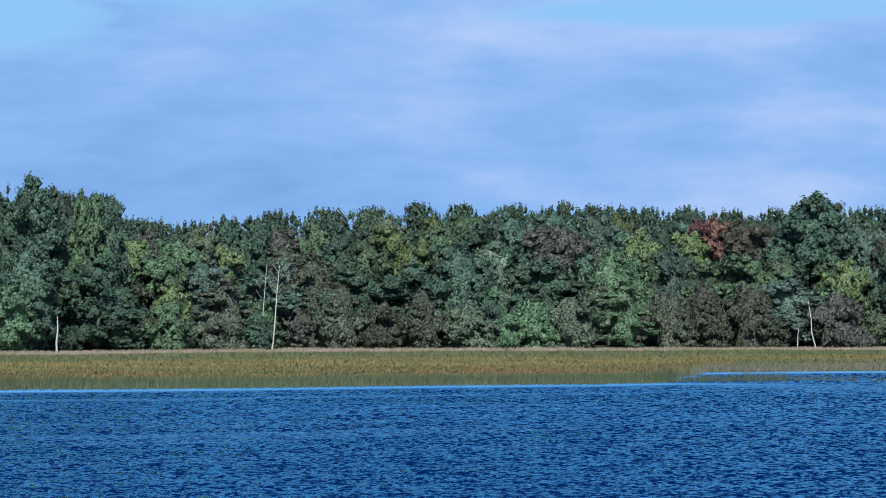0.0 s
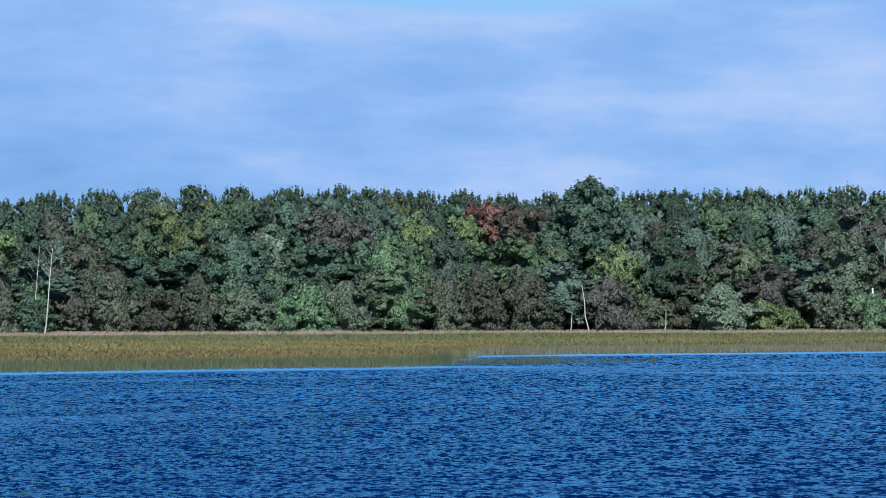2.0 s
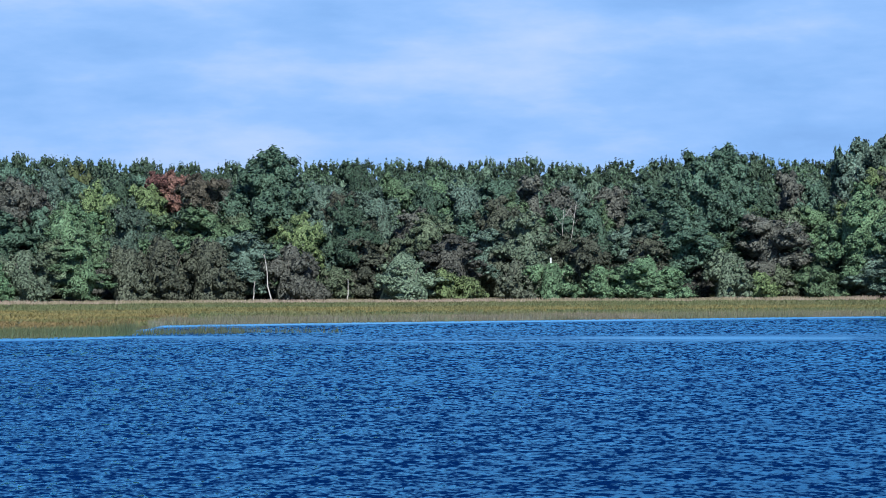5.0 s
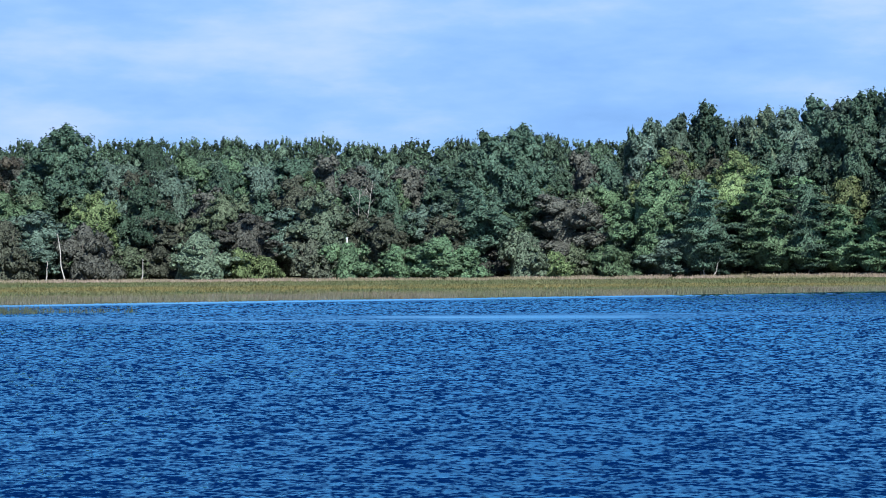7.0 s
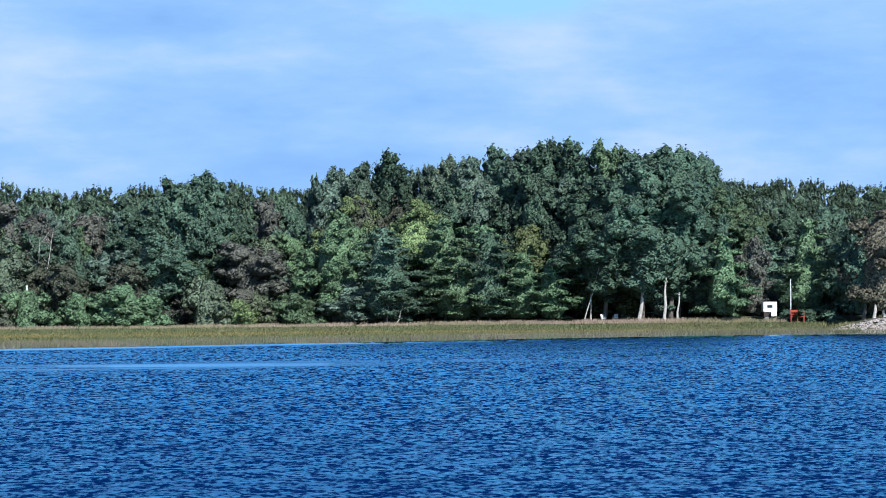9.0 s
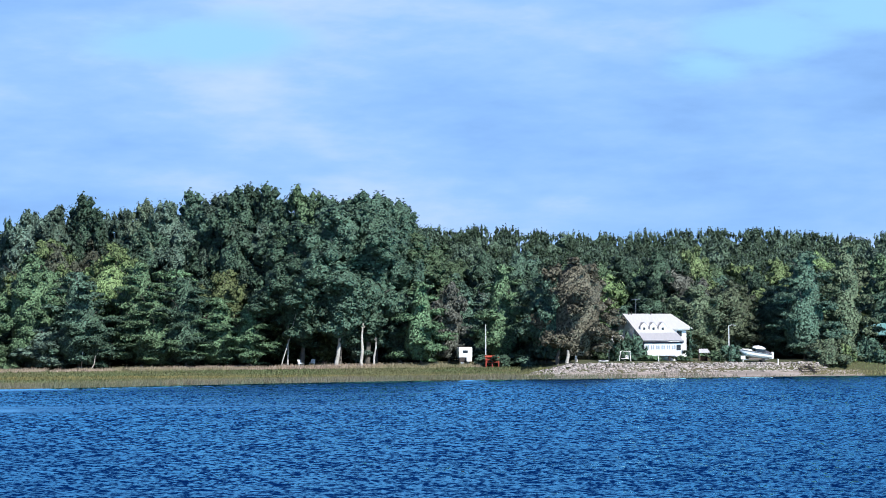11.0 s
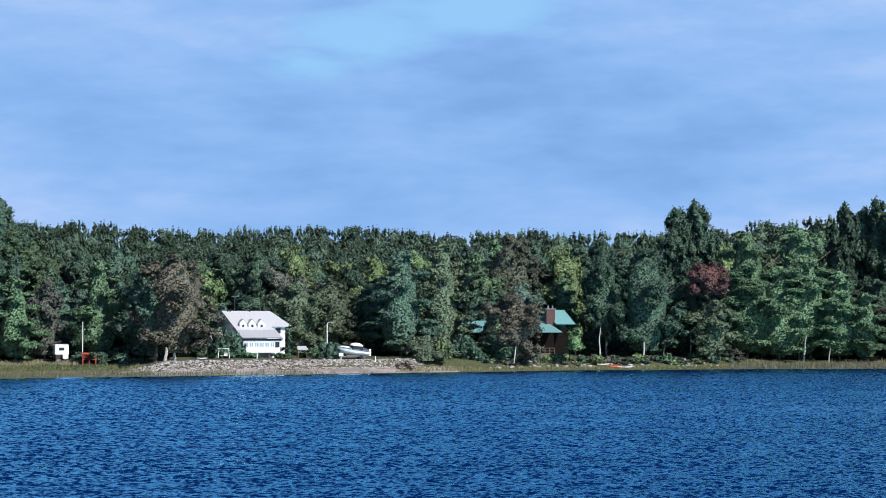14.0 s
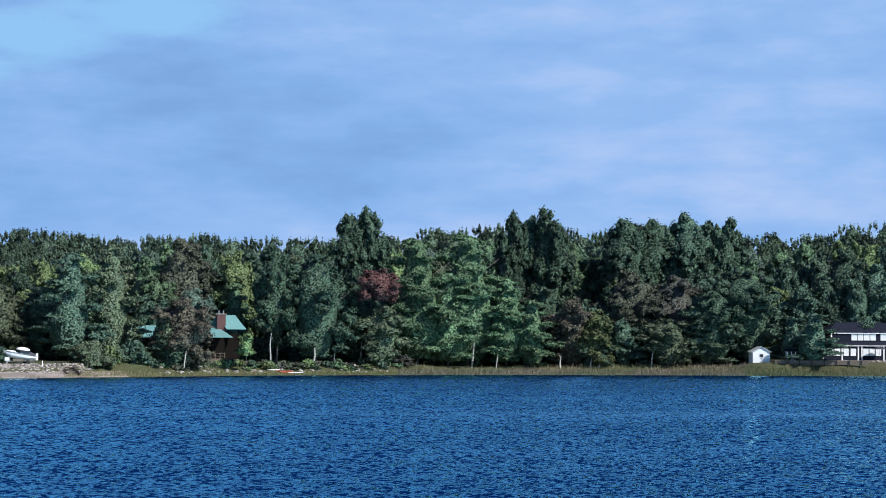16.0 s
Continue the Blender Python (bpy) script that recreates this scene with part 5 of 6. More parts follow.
def gable_hut(name, az, d, turn, w, dep, wall, ridge, wall_mat, roof_mat, label, door=True):
    h = site(name, az, d, turn, label, "shed")
    v = [(-w / 2, 0, -0.3), (w / 2, 0, -0.3), (w / 2, 0, wall), (0, 0, ridge - 0.06), (-w / 2, 0, wall), (-w / 2, dep, -0.3), (w / 2, dep, -0.3), (w / 2, dep, wall), (0, dep, ridge - 0.06), (-w / 2, dep, wall)]
    part("wall", solid(v, [(0, 1, 2, 3, 4), (9, 8, 7, 6, 5), (0, 5, 6, 1), (1, 6, 7, 2), (2, 7, 8, 3), (3, 8, 9, 4), (4, 9, 5, 0)]), wall_mat, h)
    for s in (-1, 1):
        part("roof", slab((0, -0.3, ridge + 0.06), (s * (w / 2 + 0.3), -0.3, wall - 0.1), (s * (w / 2 + 0.3), dep + 0.3, wall - 0.1), (0, dep + 0.3, ridge + 0.06), 0.1), roof_mat, h)
    if door:
        window(h, 0.0, 0.0, wall * 0.62, 0.7, 0.55, SHADE)
    return h


white_house()
green_cottage()
dark_house()
gable_hut("garden_shed", 36.28, 474, 15, 3.6, 3.4, 2.2, 3.2, WHITE, ROOF_PALE, "small white gabled shed with one window on the shore")


def camper():
    h = site("camper_trailer", 10.60, 400.5, 6, "small white camper trailer with dark underside under the trees", "trailer")
    body = part("body", box(-1.25, 1.15, 0.0, 3.6, 1.25, 3.05, 0.14), WHITE, h, "white rounded body")
    part("pane", box(-0.55, 0.35, -0.03, 0.012, 2.0, 2.5, 0.01), GLASS_DARK, body)
    part("roof", box(-1.05, 1.0, 0.1, 3.5, 3.06, 3.18, 0.04), SHADE, h, "dark roof edge")
    part("underside", box(-1.1, 0.9, 0.12, 3.4, 0.42, 1.24), SHADE, h)
    part("front_locker", box(0.05, 1.0, -0.75, -0.02, 0.55, 1.35, 0.05), WHITE, h)
    part("step", box(-0.95, -0.35, -0.5, -0.05, 0.12, 0.42, 0.03), METAL, h)
    for x in (-0.95, 0.85):
        w_ = bmesh.new()
        bmesh.ops.create_cone(w_, cap_ends=True, segments=14, radius1=0.34, radius2=0.34, depth=0.2, matrix=Matrix.Translation((x, 1.8, 0.34)) @ Matrix.Rotation(radians(90), 4, "Y"))
        part("wheel", w_, RUBBER, h)
    part("drawbar", rod([(0.5, -0.8, 0.5), (0.2, -1.8, 0.45)], [0.06, 0.05], 6), METAL, h)
    part("jack", rod([(0.2, -1.8, -0.2), (0.2, -1.8, 0.5)], [0.05, 0.05], 6), METAL, h)


camper()


def wood_shelter():
    h = site("wood_shelter", 16.55, 401, 8, "small open shelter with pale roof on the bank", "shelter")
    part("roof", slab((-0.7, 1.4, 2.1), (0.8, 1.4, 2.1), (1.1, -0.4, 1.45), (-0.9, -0.4, 1.45), 0.08), ROOF_PALE, h)
    for x in (-0.75, 0.85):
        for y in (-0.2, 1.2):
            part("post", box(x - 0.06, x + 0.06, y - 0.06, y + 0.06, -0.3, 1.5 + 0.35 * (y > 0)), TIMBER, h)
    part("stack", box(-0.6, 0.7, 0.3, 1.1, -0.2, 0.8, 0.05), LOG, h, "stacked firewood")


wood_shelter()


def mast(name, az, d, height, r, mat, label, category, z=None, arm=False):
    h = site(name, az, d, 0, label, category, z)
    part("pole", rod([(0, 0, -0.5), (0, 0, height * 0.5), (0, 0, height)], [r, r * 0.9, r * 0.6]), mat, h)
    if arm:
        part("crossarm", box(-0.75, 0.75, -0.03, 0.03, height - 0.12, height - 0.05), mat, h)
    return h


mast("antenna_mast", 14.86, 411.5, 10.9, 0.06, METAL, "thin metal antenna mast behind the house", "antenna", arm=True)
lamp_post = mast("lamp_post", 17.17, 405, 6.2, 0.11, WHITE, "white lamp post with a short arm by the hedge", "post")
part("arm", rod([(0, 0, 6.1), (0.5, -0.1, 6.3), (0.95, -0.2, 6.25)], [0.05, 0.045, 0.04], 6), WHITE, lamp_post)
part("lamp_head", box(0.85, 1.25, -0.32, -0.08, 6.14, 6.26, 0.03), METAL, lamp_post)
mast("flagpole", 11.10, 399, 7.2, 0.09, WHITE, "bare white flagpole on the lawn", "flagpole")
mast("garden_post", 15.42, 393.5, 1.0, 0.12, WHITE, "short white post on the stone bank", "post")
mast("garden_post", 18.38, 402, 1.1, 0.12, WHITE, "short white post beside the boat", "post")
mast("fence_post", -7.92, 404, 7.4, 0.22, WHITE, "white post among the shrubs", "post")


def loft(sections):
    """Skin between rings of equal length, closed at both ends."""
    n = len(sections[0])
    faces = [(n * i + k, n * i + (k + 1) % n, n * i + n + (k + 1) % n, n * i + n + k) for i in range(len(sections) - 1) for k in range(n)]
    faces += [tuple(range(n)), tuple(range(n * len(sections) - 1, n * len(sections) - n - 1, -1))]
    return solid([p for q in sections for p in q], faces)


def motor_boat():
    h = site("motor_boat", 17.86, 402.5, 14, "white motorboat with canvas top and raised bow on a trailer", "boat")
    hull, sheer = [], []
    for x, w, z0, z1 in ((-3.1, 0.05, 1.95, 2.32), (-2.7, 0.42, 1.45, 2.24), (-2.0, 0.78, 1.05, 2.10), (-1.0, 1.00, 0.80, 1.90), (0.3, 1.10, 0.62, 1.68), (1.5, 1.10, 0.54, 1.50), (2.5, 1.05, 0.50, 1.36)):
        m = z0 + (z1 - z0) * 0.45
        hull.append([(x, 0, z0), (x, -w * 0.62, z0 + 0.16), (x, -w * 0.90, m), (x, -w, z1), (x, w, z1), (x, w * 0.90, m), (x, w * 0.62, z0 + 0.16)])
        sheer.append((x, -w, z1))
    part("hull", loft(hull), WHITE, h, "white glass-fibre hull")
    part("rub_rail", rod([(x, y - 0.02, z - 0.08) for x, y, z in sheer[1:]], [0.05] * 6, 6), CANVAS, h, "dark rubbing strip")
    part("foredeck", loft([[(-2.6, -0.38, 2.22), (-2.6, 0.38, 2.22), (-2.6, 0, 2.36)], [(-1.5, -0.86, 2.0), (-1.5, 0.86, 2.0), (-1.5, 0, 2.32)], [(-0.9, -0.92, 1.88), (-0.9, 0.92, 1.88), (-0.9, 0, 2.20)]]), WHITE, h)
    part("windscreen", loft([[(-1.15, -0.82, 1.96), (-1.15, 0.82, 1.96), (-1.05, 0.82, 1.96), (-1.05, -0.82, 1.96)], [(-0.55, -0.70, 2.50), (-0.55, 0.70, 2.50), (-0.45, 0.70, 2.50), (-0.45, -0.70, 2.50)]]), GLASS_DARK, h, "dark raked windscreen")
    top = []
    for x, w, z0, rise_ in ((-0.75, 0.55, 2.46, 0.16), (-0.35, 0.85, 2.36, 0.42), (0.3, 0.92, 2.30, 0.52), (0.9, 0.92, 2.24, 0.46), (1.35, 0.80, 2.20, 0.22)):
        top.append([(x, -w, z0)] + [(x, -w * math.cos(math.pi * k / 6), z0 + 0.08 + rise_ * math.sin(math.pi * k / 6)) for k in range(1, 6)] + [(x, w, z0)])
    part("canopy", loft(top), WHITE, h, "white rounded canvas top")
    part("side_curtain", box(-0.45, 1.35, -0.86, -0.80, 1.66, 2.24), GLASS_DARK, h, "dark side curtain")
    part("cockpit_cover", loft([[(1.30, -0.98, 1.55), (1.30, 0.98, 1.55), (1.30, 0.7, 2.12), (1.30, -0.7, 2.12)], [(2.42, -0.95, 1.40), (2.42, 0.95, 1.40), (2.42, 0.7, 1.62), (2.42, -0.7, 1.62)]]), CANVAS, h, "dark canvas cockpit cover")
    part("outboard", box(2.55, 2.95, -0.22, 0.22, 0.55, 1.75, 0.09), WHITE, h, "white outboard engine")
    part("trailer", box(-3.3, 2.2, -0.08, 0.08, 0.36, 0.48), METAL, h)
    for y in (-0.95, 0.95):
        w_ = bmesh.new()
        bmesh.ops.create_cone(w_, cap_ends=True, segments=14, radius1=0.33, radius2=0.33, depth=0.2, matrix=Matrix.Translation((0.9, y, 0.33)) @ Matrix.Rotation(radians(90), 4, "X"))
        part("wheel", w_, RUBBER, h)
    part("jack", rod([(-3.1, 0, 0), (-3.1, 0, 0.45)], [0.05, 0.05]), METAL, h)
    part("bow_stand", rod([(-2.6, 0, 0.45), (-2.6, 0, 1.5)], [0.06, 0.05]), METAL, h)
    for y in (-0.52, 0.52):
        part("bunk", box(-1.6, 2.0, y - 0.08, y + 0.08, 0.44, 0.76), TIMBER, h)

motor_boat()


def swing_frame():
    h = site("garden_swing", 14.59, 394.5, 0, "white garden swing seat in an open frame", "swing")
    for x in (-0.95, 0.95):
        for y in (-0.5, 0.5):
            part("leg", rod([(x * 1.05, y, -0.2), (x * 0.85, 0, 1.7)], [0.05, 0.05]), WHITE, h)
    part("bar", rod([(-0.95, 0, 1.72), (0.95, 0, 1.72)], [0.05, 0.05]), WHITE, h)
    part("seat", box(-0.65, 0.65, -0.3, 0.3, 0.42, 0.50, 0.02), WHITE, h)
    part("backrest", box(-0.65, 0.65, 0.26, 0.34, 0.5, 1.0, 0.02), WHITE, h)
    for x in (-0.6, 0.6):
        part("hanger", rod([(x, 0, 0.5), (x, 0, 1.7)], [0.02, 0.02]), METAL, h)


def play_frame():
    h = site("play_frame", 11.28, 397.5, -8, "red wooden play frame with posts and a platform", "play frame")
    for x in (-1.1, 0, 1.1):
        for y in (-0.7, 0.7):
            part("post", box(x - 0.09, x + 0.09, y - 0.09, y + 0.09, -0.3, 1.7, 0.01), RED, h)
    part("platform", box(-1.2, 1.2, -0.8, 0.8, 0.75, 0.9, 0.02), RED, h)
    for z in (1.15, 1.55):
        part("rail", box(-1.2, 1.2, -0.86, -0.79, z, z + 0.18, 0.01), RED, h)
    part("panel", box(-1.15, 0.9, 0.70, 0.79, 0.0, 1.2, 0.02), RED, h)
    part("roof", slab((-1.3, 0.0, 2.0), (0.3, 0.0, 2.0), (0.3, -0.95, 1.72), (-1.3, -0.95, 1.72), 0.06), RED, h)


def chair(az, d, turn):
    h = site("garden_chair", az, d, turn, "white slatted garden chair on the grass", "chair", group="garden chairs under the poplars")
    part("seat", slab((-0.33, -0.35, 0.42), (0.33, -0.35, 0.42), (0.33, 0.25, 0.32), (-0.33, 0.25, 0.32), 0.04), WHITE, h)
    for i in range(4):
        x = -0.27 + i * 0.18
        part("slat", slab((x - 0.075, 0.24, 0.34), (x + 0.075, 0.24, 0.34), (x + 0.075, 0.58, 1.1), (x - 0.075, 0.58, 1.1), 0.03), WHITE, h)
    for x in (-0.36, 0.36):
        part("armrest", box(x - 0.07, x + 0.07, -0.4, 0.35, 0.6, 0.64), WHITE, h)
        for y in (-0.33, 0.3):
            part("leg", box(x - 0.04, x + 0.04, y - 0.04, y + 0.04, -0.1, 0.6), WHITE, h)


def picnic_table(az, d, turn):
    h = site("picnic_table", az, d, turn, "weathered timber picnic table under the poplars", "table")
    for i in range(4):
        part("plank", box(-0.95, 0.95, -0.38 + i * 0.19, -0.21 + i * 0.19, 0.74, 0.78), TIMBER, h)
    for y in (-0.75, 0.75):
        part("bench", box(-0.95, 0.95, y - 0.13, y + 0.13, 0.43, 0.47), TIMBER, h)
    for x in (-0.7, 0.7):
        part("brace", box(x - 0.04, x + 0.04, -0.8, 0.8, 0.37, 0.43), TIMBER, h)
        for s in (-1, 1):
            part("leg", rod([(x, s * 0.65, -0.1), (x, s * 0.25, 0.74)], [0.05, 0.05], 6), TIMBER, h)


swing_frame()
play_frame()
chair(6.45, 404, 20)
chair(6.75, 405, -15)
picnic_table(7.0, 406, 10)


def kayak(name, az, d, turn, length, mat, label, category="kayak", z=None):
    h = site(name, az, d, turn, label, category, z)
    pts, faces, n = [], [], 9
    for i in range(n):
        s = i / (n - 1) * 2 - 1
        w = 0.33 * math.sqrt(max(0.0, 1 - abs(s) ** 2.2)) + 0.015
        lift = 0.12 * s * s
        for k in range(8):
            g = 2 * math.pi * k / 8
            pts.append((s * length / 2, w * math.cos(g), 0.2 + lift + (0.2 if math.sin(g) < 0 else 0.14) * math.sin(g) * (w / 0.345)))
        if i:
            o = (i - 1) * 8
            faces += [(o + k, o + (k + 1) % 8, o + 8 + (k + 1) % 8, o + 8 + k) for k in range(8)]
    faces += [tuple(range(8)), tuple(range(len(pts) - 1, len(pts) - 9, -1))]
    part("hull", solid(pts, faces), mat, h)
    c = bmesh.new()
    bmesh.ops.create_cone(c, cap_ends=True, segments=12, radius1=0.26, radius2=0.22, depth=0.1, matrix=Matrix.Translation((0, 0, 0.36)) @ Matrix.Diagonal((1.7, 1, 1, 1)))
    part("cockpit", c, CANVAS, h)
    return h


kayak("kayak", 24.34, 438, 10, 3.4, RED, "red kayak lying on the grass bank")
kayak("kayak", 24.44, 436.5, 6, 3.0, ORANGE, "orange kayak lying on the grass bank")
kayak("canoe", 24.10, 440, 38, 3.4, WHITE, "white canoe lying on the grass bank", "canoe")
kayak("canoe", 24.62, 436.5, 4, 3.6, WHITE, "white canoe lying on the grass bank", "canoe")
kayak("canoe", 25.98, 450, 3, 2.6, WHITE, "white canoe lying below the trees", "canoe")
kayak("canoe", 14.05, 385.8, -12, 1.9, WHITE, "small white boat lying on the stones", "canoe")


def pergola():
    h = site("pergola", 37.06, 473.5, 14, "small white garden pergola with a dark roof beside the trees", "pergola")
    for x in (-1.3, -0.55, 0.35, 1.3):
        part("post", box(x - 0.09, x + 0.09, -0.8, -0.62, -0.3, 2.3, 0.01), WHITE, h)
    for x in (-1.3, 1.3):
        part("post", box(x - 0.09, x + 0.09, 0.62, 0.8, -0.3, 2.3, 0.01), WHITE, h)
    part("panel", box(-0.46, 0.26, -0.76, -0.70, 0.0, 1.7), WHITE, h, "white lattice panel")
    part("roof", slab((-1.7, 1.1, 2.75), (1.7, 1.1, 2.75), (1.7, -1.1, 2.32), (-1.7, -1.1, 2.32), 0.1), NAVY, h, "dark sloping roof")


def garden_fence(az0, az1, d):
    a, b = place(az0, d), place(az1, d)
    h = new("garden_fence")
    h.matrix_basis = Matrix.Translation(a) @ Matrix.Rotation(math.atan2(b.y - a.y, b.x - a.x), 4, "Z")
    tagged(h, "low dark timber fence along the house's lawn", "fence")
    ln = (b - a).length
    for i in range(int(ln / 1.5) + 1):
        part("post", box(i * 1.5 - 0.05, i * 1.5 + 0.05, -0.05, 0.05, -0.3, 1.0), SHADE, h)
    for z in (0.45, 0.9):
        part("rail", box(-0.1, ln + 0.1, -0.09, -0.052, z - 0.05, z + 0.05), TIMBER, h)


pergola()
garden_fence(36.75, 38.1, 474.8)


def sign_box():
    h = site("notice_board", 17.52, 399, 0, "small blank white board on a post", "sign")
    part("post", box(-0.06, 0.06, -0.06, 0.06, -0.3, 0.7), WHITE, h)
    part("board", box(-0.4, 0.4, -0.1, -0.062, 0.6, 1.2, 0.01), WHITE, h)


sign_box()


def boulders(name, az0, az1, k0, k1, n, lo, hi, mat, label, seed, squash=0.7):
    """Loose stones along the bank, between two distances behind the waterline."""
    r = np.random.default_rng(seed)
    vs, fs = [], []
    for i in range(n):
        az = r.uniform(az0, az1)
        k = r.uniform(k0, k1)
        s = lo * (hi / lo) ** (r.uniform(0, 1) ** 1.6)
        v = ICO_V * r.uniform(0.72, 1.12, (12, 1)) * s * np.array([1.25, 1.0, squash])
        g = r.uniform(0, 6.28)
        v = v @ np.array([[math.cos(g), math.sin(g), 0], [-math.sin(g), math.cos(g), 0], [0, 0, 1]])
        p = place(az, shore(az) + k)
        fs.append(ICO_F + 12 * i)
        vs.append(v + np.array(p) + np.array([0, 0, s * 0.25]))
    return tagged(new(name, quick_mesh(name, np.vstack(vs), np.vstack(fs), mat)), label, "stones", kind="stuff")


boulders("stone_bank", 12.0, 19.6, 7.2, 11.2, 3900, 0.10, 0.32, STONE, "rough grey and brown boulders stacked along the bank", 1)
boulders("stone_bank", 21.2, 27.0, 5.0, 13.0, 170, 0.18, 0.55, STONE, "scattered boulders in the grass of the bank", 2)
boulders("stone_bank", 38.2, 42.0, 9.0, 12.0, 160, 0.2, 0.5, STONE, "low stones along the house's bank", 3)


def beach(az0, az1, k0, k1):
    azs = np.linspace(az0, az1, 60)
    ks = np.linspace(k0, k1, 7)
    v = []
    for k in ks:
        for a in azs:
            fade = min(1.0, (a - az0) / 0.5, (az1 - a) / 0.5)
            p = place(a, shore(a) + k)
            v.append((p.x, p.y, p.z + 0.05 * fade - 0.02 + 0.03 * noise.noise((p.x * 0.5, p.y * 0.5, 0))))
    n = len(azs)
    f = [(r * n + i, r * n + i + 1, (r + 1) * n + i + 1, (r + 1) * n + i) for r in range(len(ks) - 1) for i in range(n - 1)]
    return tagged(new("beach", mesh_of("beach", v, f, SAND, smooth=True)), "narrow strip of pale damp sand", "beach", kind="structure")


beach(12.6, 20.6, 0.2, 8.2)


def ramp_beams():
    h = site("boat_ramp", 19.0, 404.5, 0, "dark timber boat ramp leading down the bank", "ramp", z=0.0)
    for x in (-1.3, 0.9):
        part("beam", rod([(x - 0.8, 5.0, 2.45), (x + 1.2, -4.0, 0.55)], [0.22, 0.22], 6), SHADE, h)
    for i in range(7):
        f = i / 6
        part("plank", box(-1.9 + 1.9 * f, 1.0 + 1.9 * f, 4.4 - 8.2 * f - 0.22, 4.4 - 8.2 * f + 0.22, 2.48 - 1.72 * f, 2.58 - 1.72 * f), SHADE, h)


ramp_beams()


def low_wall(az0, az1, d, height, label):
    a, b = place(az0, d), place(az1, d)
    h = new("timber_wall")
    h.matrix_basis = Matrix.Translation(a) @ Matrix.Rotation(math.atan2(b.y - a.y, b.x - a.x), 4, "Z")
    tagged(h, label, "wall")
    ln = (b - a).length
    for k in range(3):
        part("beam", box(0, ln, -0.12, 0.12, -0.4 + k * height / 3, -0.4 + (k + 1) * height / 3 - 0.02, 0.02), TIMBER, h)
    for i in range(int(ln / 2.5) + 1):
        part("post", box(i * 2.5, i * 2.5 + 0.18, -0.3, -0.121, -0.5, height - 0.3), SHADE, h)


low_wall(36.6, 38.9, 471.5, 0.9, "low dark timber retaining wall above the reeds")


def stem(az, d, low, high, drift, rad, mat):
    """A bare pale trunk with a few broken side branches; heights over the land, drift sideways in metres."""
    h = site("bare_trunk", az, d, 0, "bare pale tree trunk with broken branches" if mat is not BARK else "thick grey tree trunk under the foliage", "tree trunk")
    r = np.random.default_rng(int(abs(az) * 100))
    ln = high - low
    foot = -0.4
    full = drift * (high - foot) / max(ln, 0.1) if low > 0 else drift
    wob = [r.uniform(-0.34, 0.34) * min(1.0, high / 10) for _ in range(5)]
    path = [(full * s + w, 0.0, foot + (high - foot) * s) for s, w in zip((0, 0.12, 0.35, 0.65, 1.0), (0, *wob[:3], 0))]
    part("trunk", rod(path, [rad * 1.35, rad, rad * 0.9, rad * 0.7, rad * 0.35]), mat, h)
    for i in range(7 if mat is DEAD else 2):
        s = r.uniform(0.5, 0.95) if mat is DEAD else r.uniform(0.8, 0.95)
        z = foot + (high - foot) * s
        k = r.uniform(0.6, 1.8) * (1 if i % 2 else -1) * min(1.0, high / 8) * (1.0 if mat is DEAD else 0.3)
        part("branch", rod([(full * s, 0, z), (full * s + k * 0.5, r.uniform(-0.4, 0.1), z + abs(k) * 0.5), (full * s + k, r.uniform(-0.8, 0.1), z + abs(k) * 1.3)], [rad * 0.35, rad * 0.25, 0.02], 5), mat, h)


stem(-28.52, 369, 0.0, 13.7, 1.3, 0.11, DEAD)
stem(-28.73, 373, 5.4, 14.3, 0.4, 0.07, DEAD)
stem(-33.83, 345, 0.0, 5.5, 0.1, 0.16, BIRCH)
stem(-14.94, 393, 3.8, 8.2, -0.6, 0.12, BIRCH)
stem(-30.15, 417, 16.4, 21.3, 0.1, 0.07, DEAD)
stem(-15.38, 392, 0.0, 3.5, 0.2, 0.10, BIRCH)
stem(-13.04, 394, 0.0, 3.9, 0.2, 0.10, BIRCH)
stem(-7.68, 427, 11.7, 17.7, 1.0, 0.07, DEAD)
stem(-7.82, 428, 12.2, 16.2, 0.4, 0.06, DEAD)
stem(-2.44, 426, 10.7, 14.8, -0.8, 0.07, DEAD)
stem(-2.33, 426, 10.7, 14.5, 0.7, 0.06, DEAD)
stem(1.01, 406, 0.0, 3.4, 0.3, 0.11, BIRCH)
stem(1.26, 406, 0.0, 3.4, 1.2, 0.10, BIRCH)
stem(5.95, 403, 3.7, 16.2, 3.1, 0.10, BIRCH)
stem(7.35, 402, 0.0, 7.3, 0.5, 0.36, BIRCH)
stem(7.98, 402, 0.0, 7.9, 0.3, 0.29, BIRCH)
stem(8.30, 402, 0.0, 4.9, 0.3, 0.20, BIRCH)
stem(6.17, 404, 0.0, 7.3, -0.2, 0.14, BIRCH)
stem(12.88, 393, 0.0, 4.5, 0.7, 0.35, BARK)
stem(13.14, 392, 0.0, 4.1, 0.2, 0.30, BIRCH)
stem(13.37, 392, 0.0, 2.8, 0.0, 0.25, BIRCH)
stem(21.82, 423, 0.0, 6.1, 0.9, 0.14, BIRCH)
stem(23.99, 444, 0.0, 6.2, 0.3, 0.17, BIRCH)
stem(25.11, 450, 0.0, 5.6, 0.2, 0.21, BIRCH)
stem(25.60, 453, 0.0, 4.3, 0.5, 0.14, BIRCH)
stem(26.26, 457, 0.0, 4.8, 0.2, 0.15, BIRCH)
stem(26.59, 458, 0.0, 4.2, 0.1, 0.14, BIRCH)
stem(26.84, 458, 0.0, 5.2, 0.1, 0.29, BIRCH)
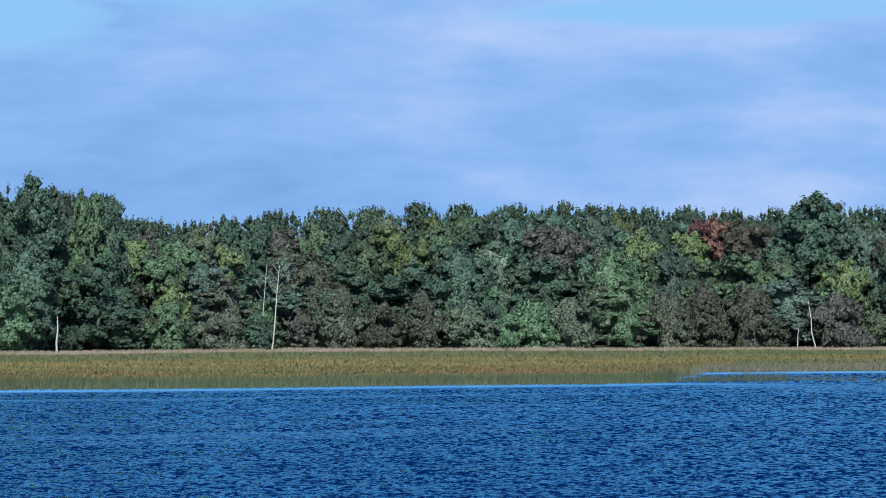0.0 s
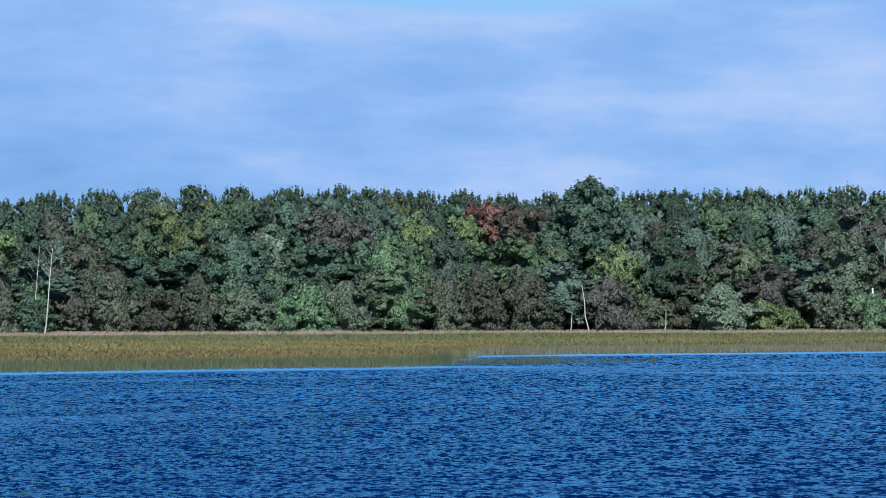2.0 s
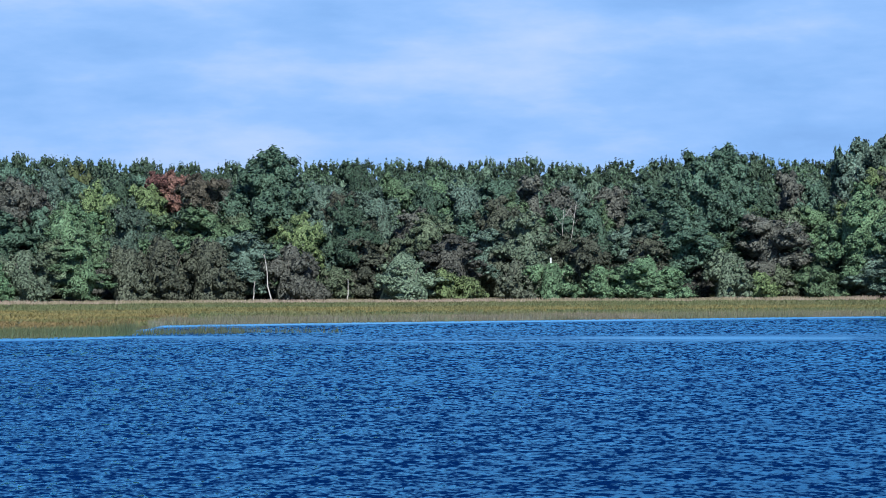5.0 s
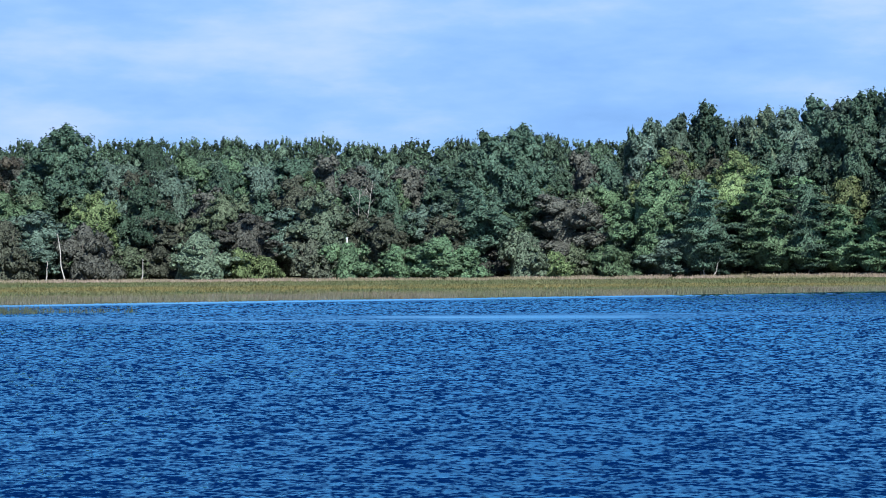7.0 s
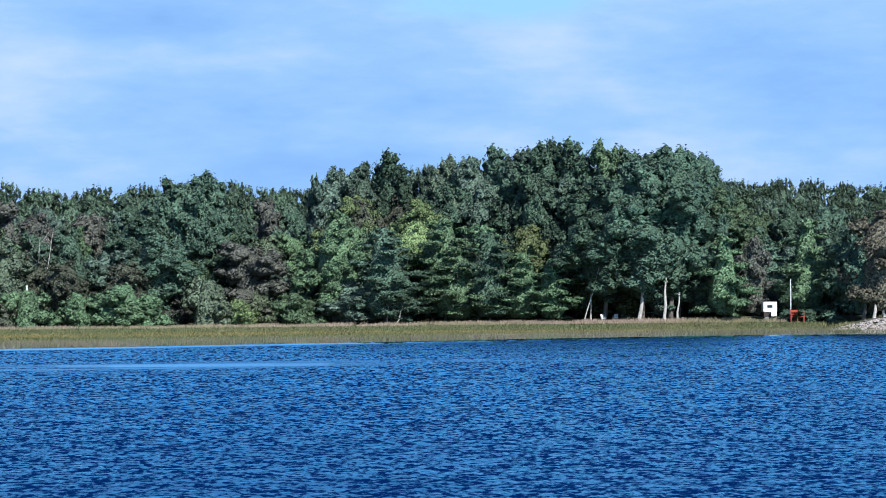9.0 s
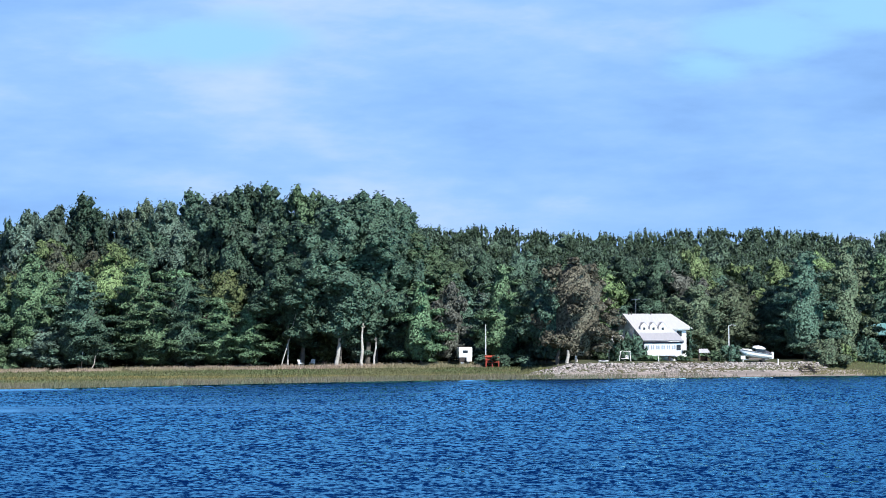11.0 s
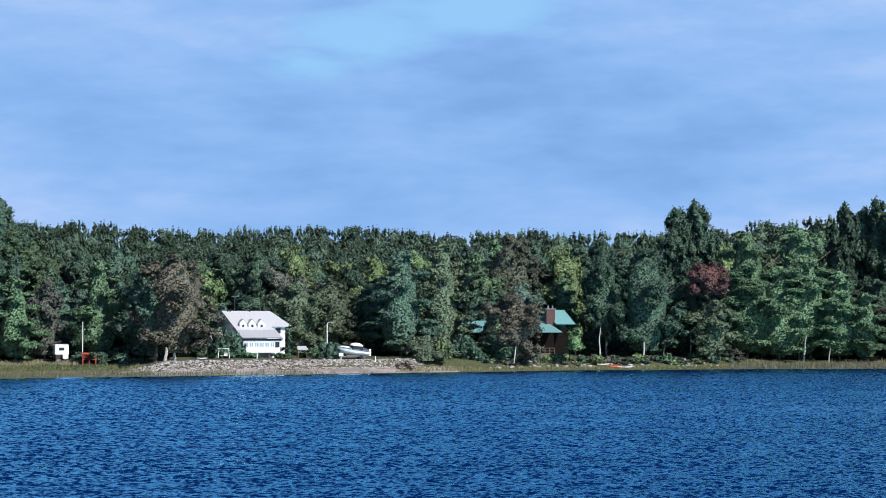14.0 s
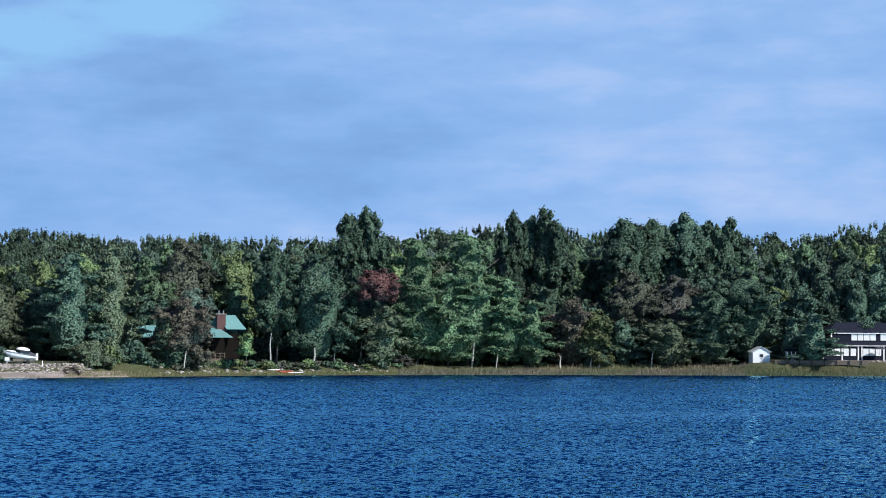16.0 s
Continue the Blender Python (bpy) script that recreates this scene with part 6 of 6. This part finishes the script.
stem(29.04, 469, 0.0, 7.0, 1.2, 0.21, BIRCH)
stem(29.68, 469, 0.0, 4.0, 0.4, 0.14, BIRCH)
stem(31.27, 470, 0.0, 2.6, 0.2, 0.20, BIRCH)
stem(32.04, 471, 0.0, 3.2, 0.2, 0.18, BIRCH)
stem(32.25, 471, 0.0, 3.5, -0.0, 0.18, BIRCH)
stem(33.52, 472, 0.0, 4.4, 0.9, 0.16, BIRCH)

tree("spruce", 16.22, 401, 6.4, 0.75, "deep")
tree("shrub", 17.24, 401, 3.2, 1.7, "deep")
tree("shrub", 16.85, 400, 1.9, 1.6, "green")
tree("shrub", 14.92, 397, 4.7, 1.5, "deep")
tree("shrub", 15.2, 396.5, 1.1, 2.2, "green")
tree("shrub", 16.0, 396.5, 1.0, 1.6, "green")
tree("shrub", 19.6, 409, 4.2, 3.6, "olive")
for i in range(22):
    a = 21.0 + i * 0.29 + rng.uniform(-0.1, 0.1)
    tree("shrub", a, shore(a) + rng.uniform(9, 14), rng.uniform(0.8, 1.7), rng.uniform(0.9, 1.6), str(rng.choice(["green", "olive", "light", "deep", "grey"])))
tree("shrub", 27.2, 459, 2.6, 3.0, "grey")
tree("shrub", 26.8, 457, 2.0, 1.8, "rust")
for i in range(7):
    a = 20.8 + i * 0.22
    tree("shrub", a, 438 + rng.uniform(-1.5, 1.5), rng.uniform(1.6, 3.2), rng.uniform(1.3, 2.0), str(rng.choice(["deep", "green", "olive"])))
for i in range(6):
    a = 19.7 + i * 0.2
    tree("shrub", a, shore(a) + rng.uniform(14, 19), rng.uniform(2.6, 4.4), rng.uniform(1.8, 2.6), str(rng.choice(["deep", "olive", "green"])))


# Low bushes on the bank below the cottage.
for i in range(26):
    a = 21.3 + i * 0.23 + rng.uniform(-0.08, 0.08)
    tree("shrub", a, shore(a) + rng.uniform(8.0, 13.0), rng.uniform(0.8, 1.7), rng.uniform(0.8, 1.6), str(rng.choice(["green", "olive", "light", "brown", "deep"])))
tree("small_tree", 23.38, 433, 7.6, 2.0, "light")
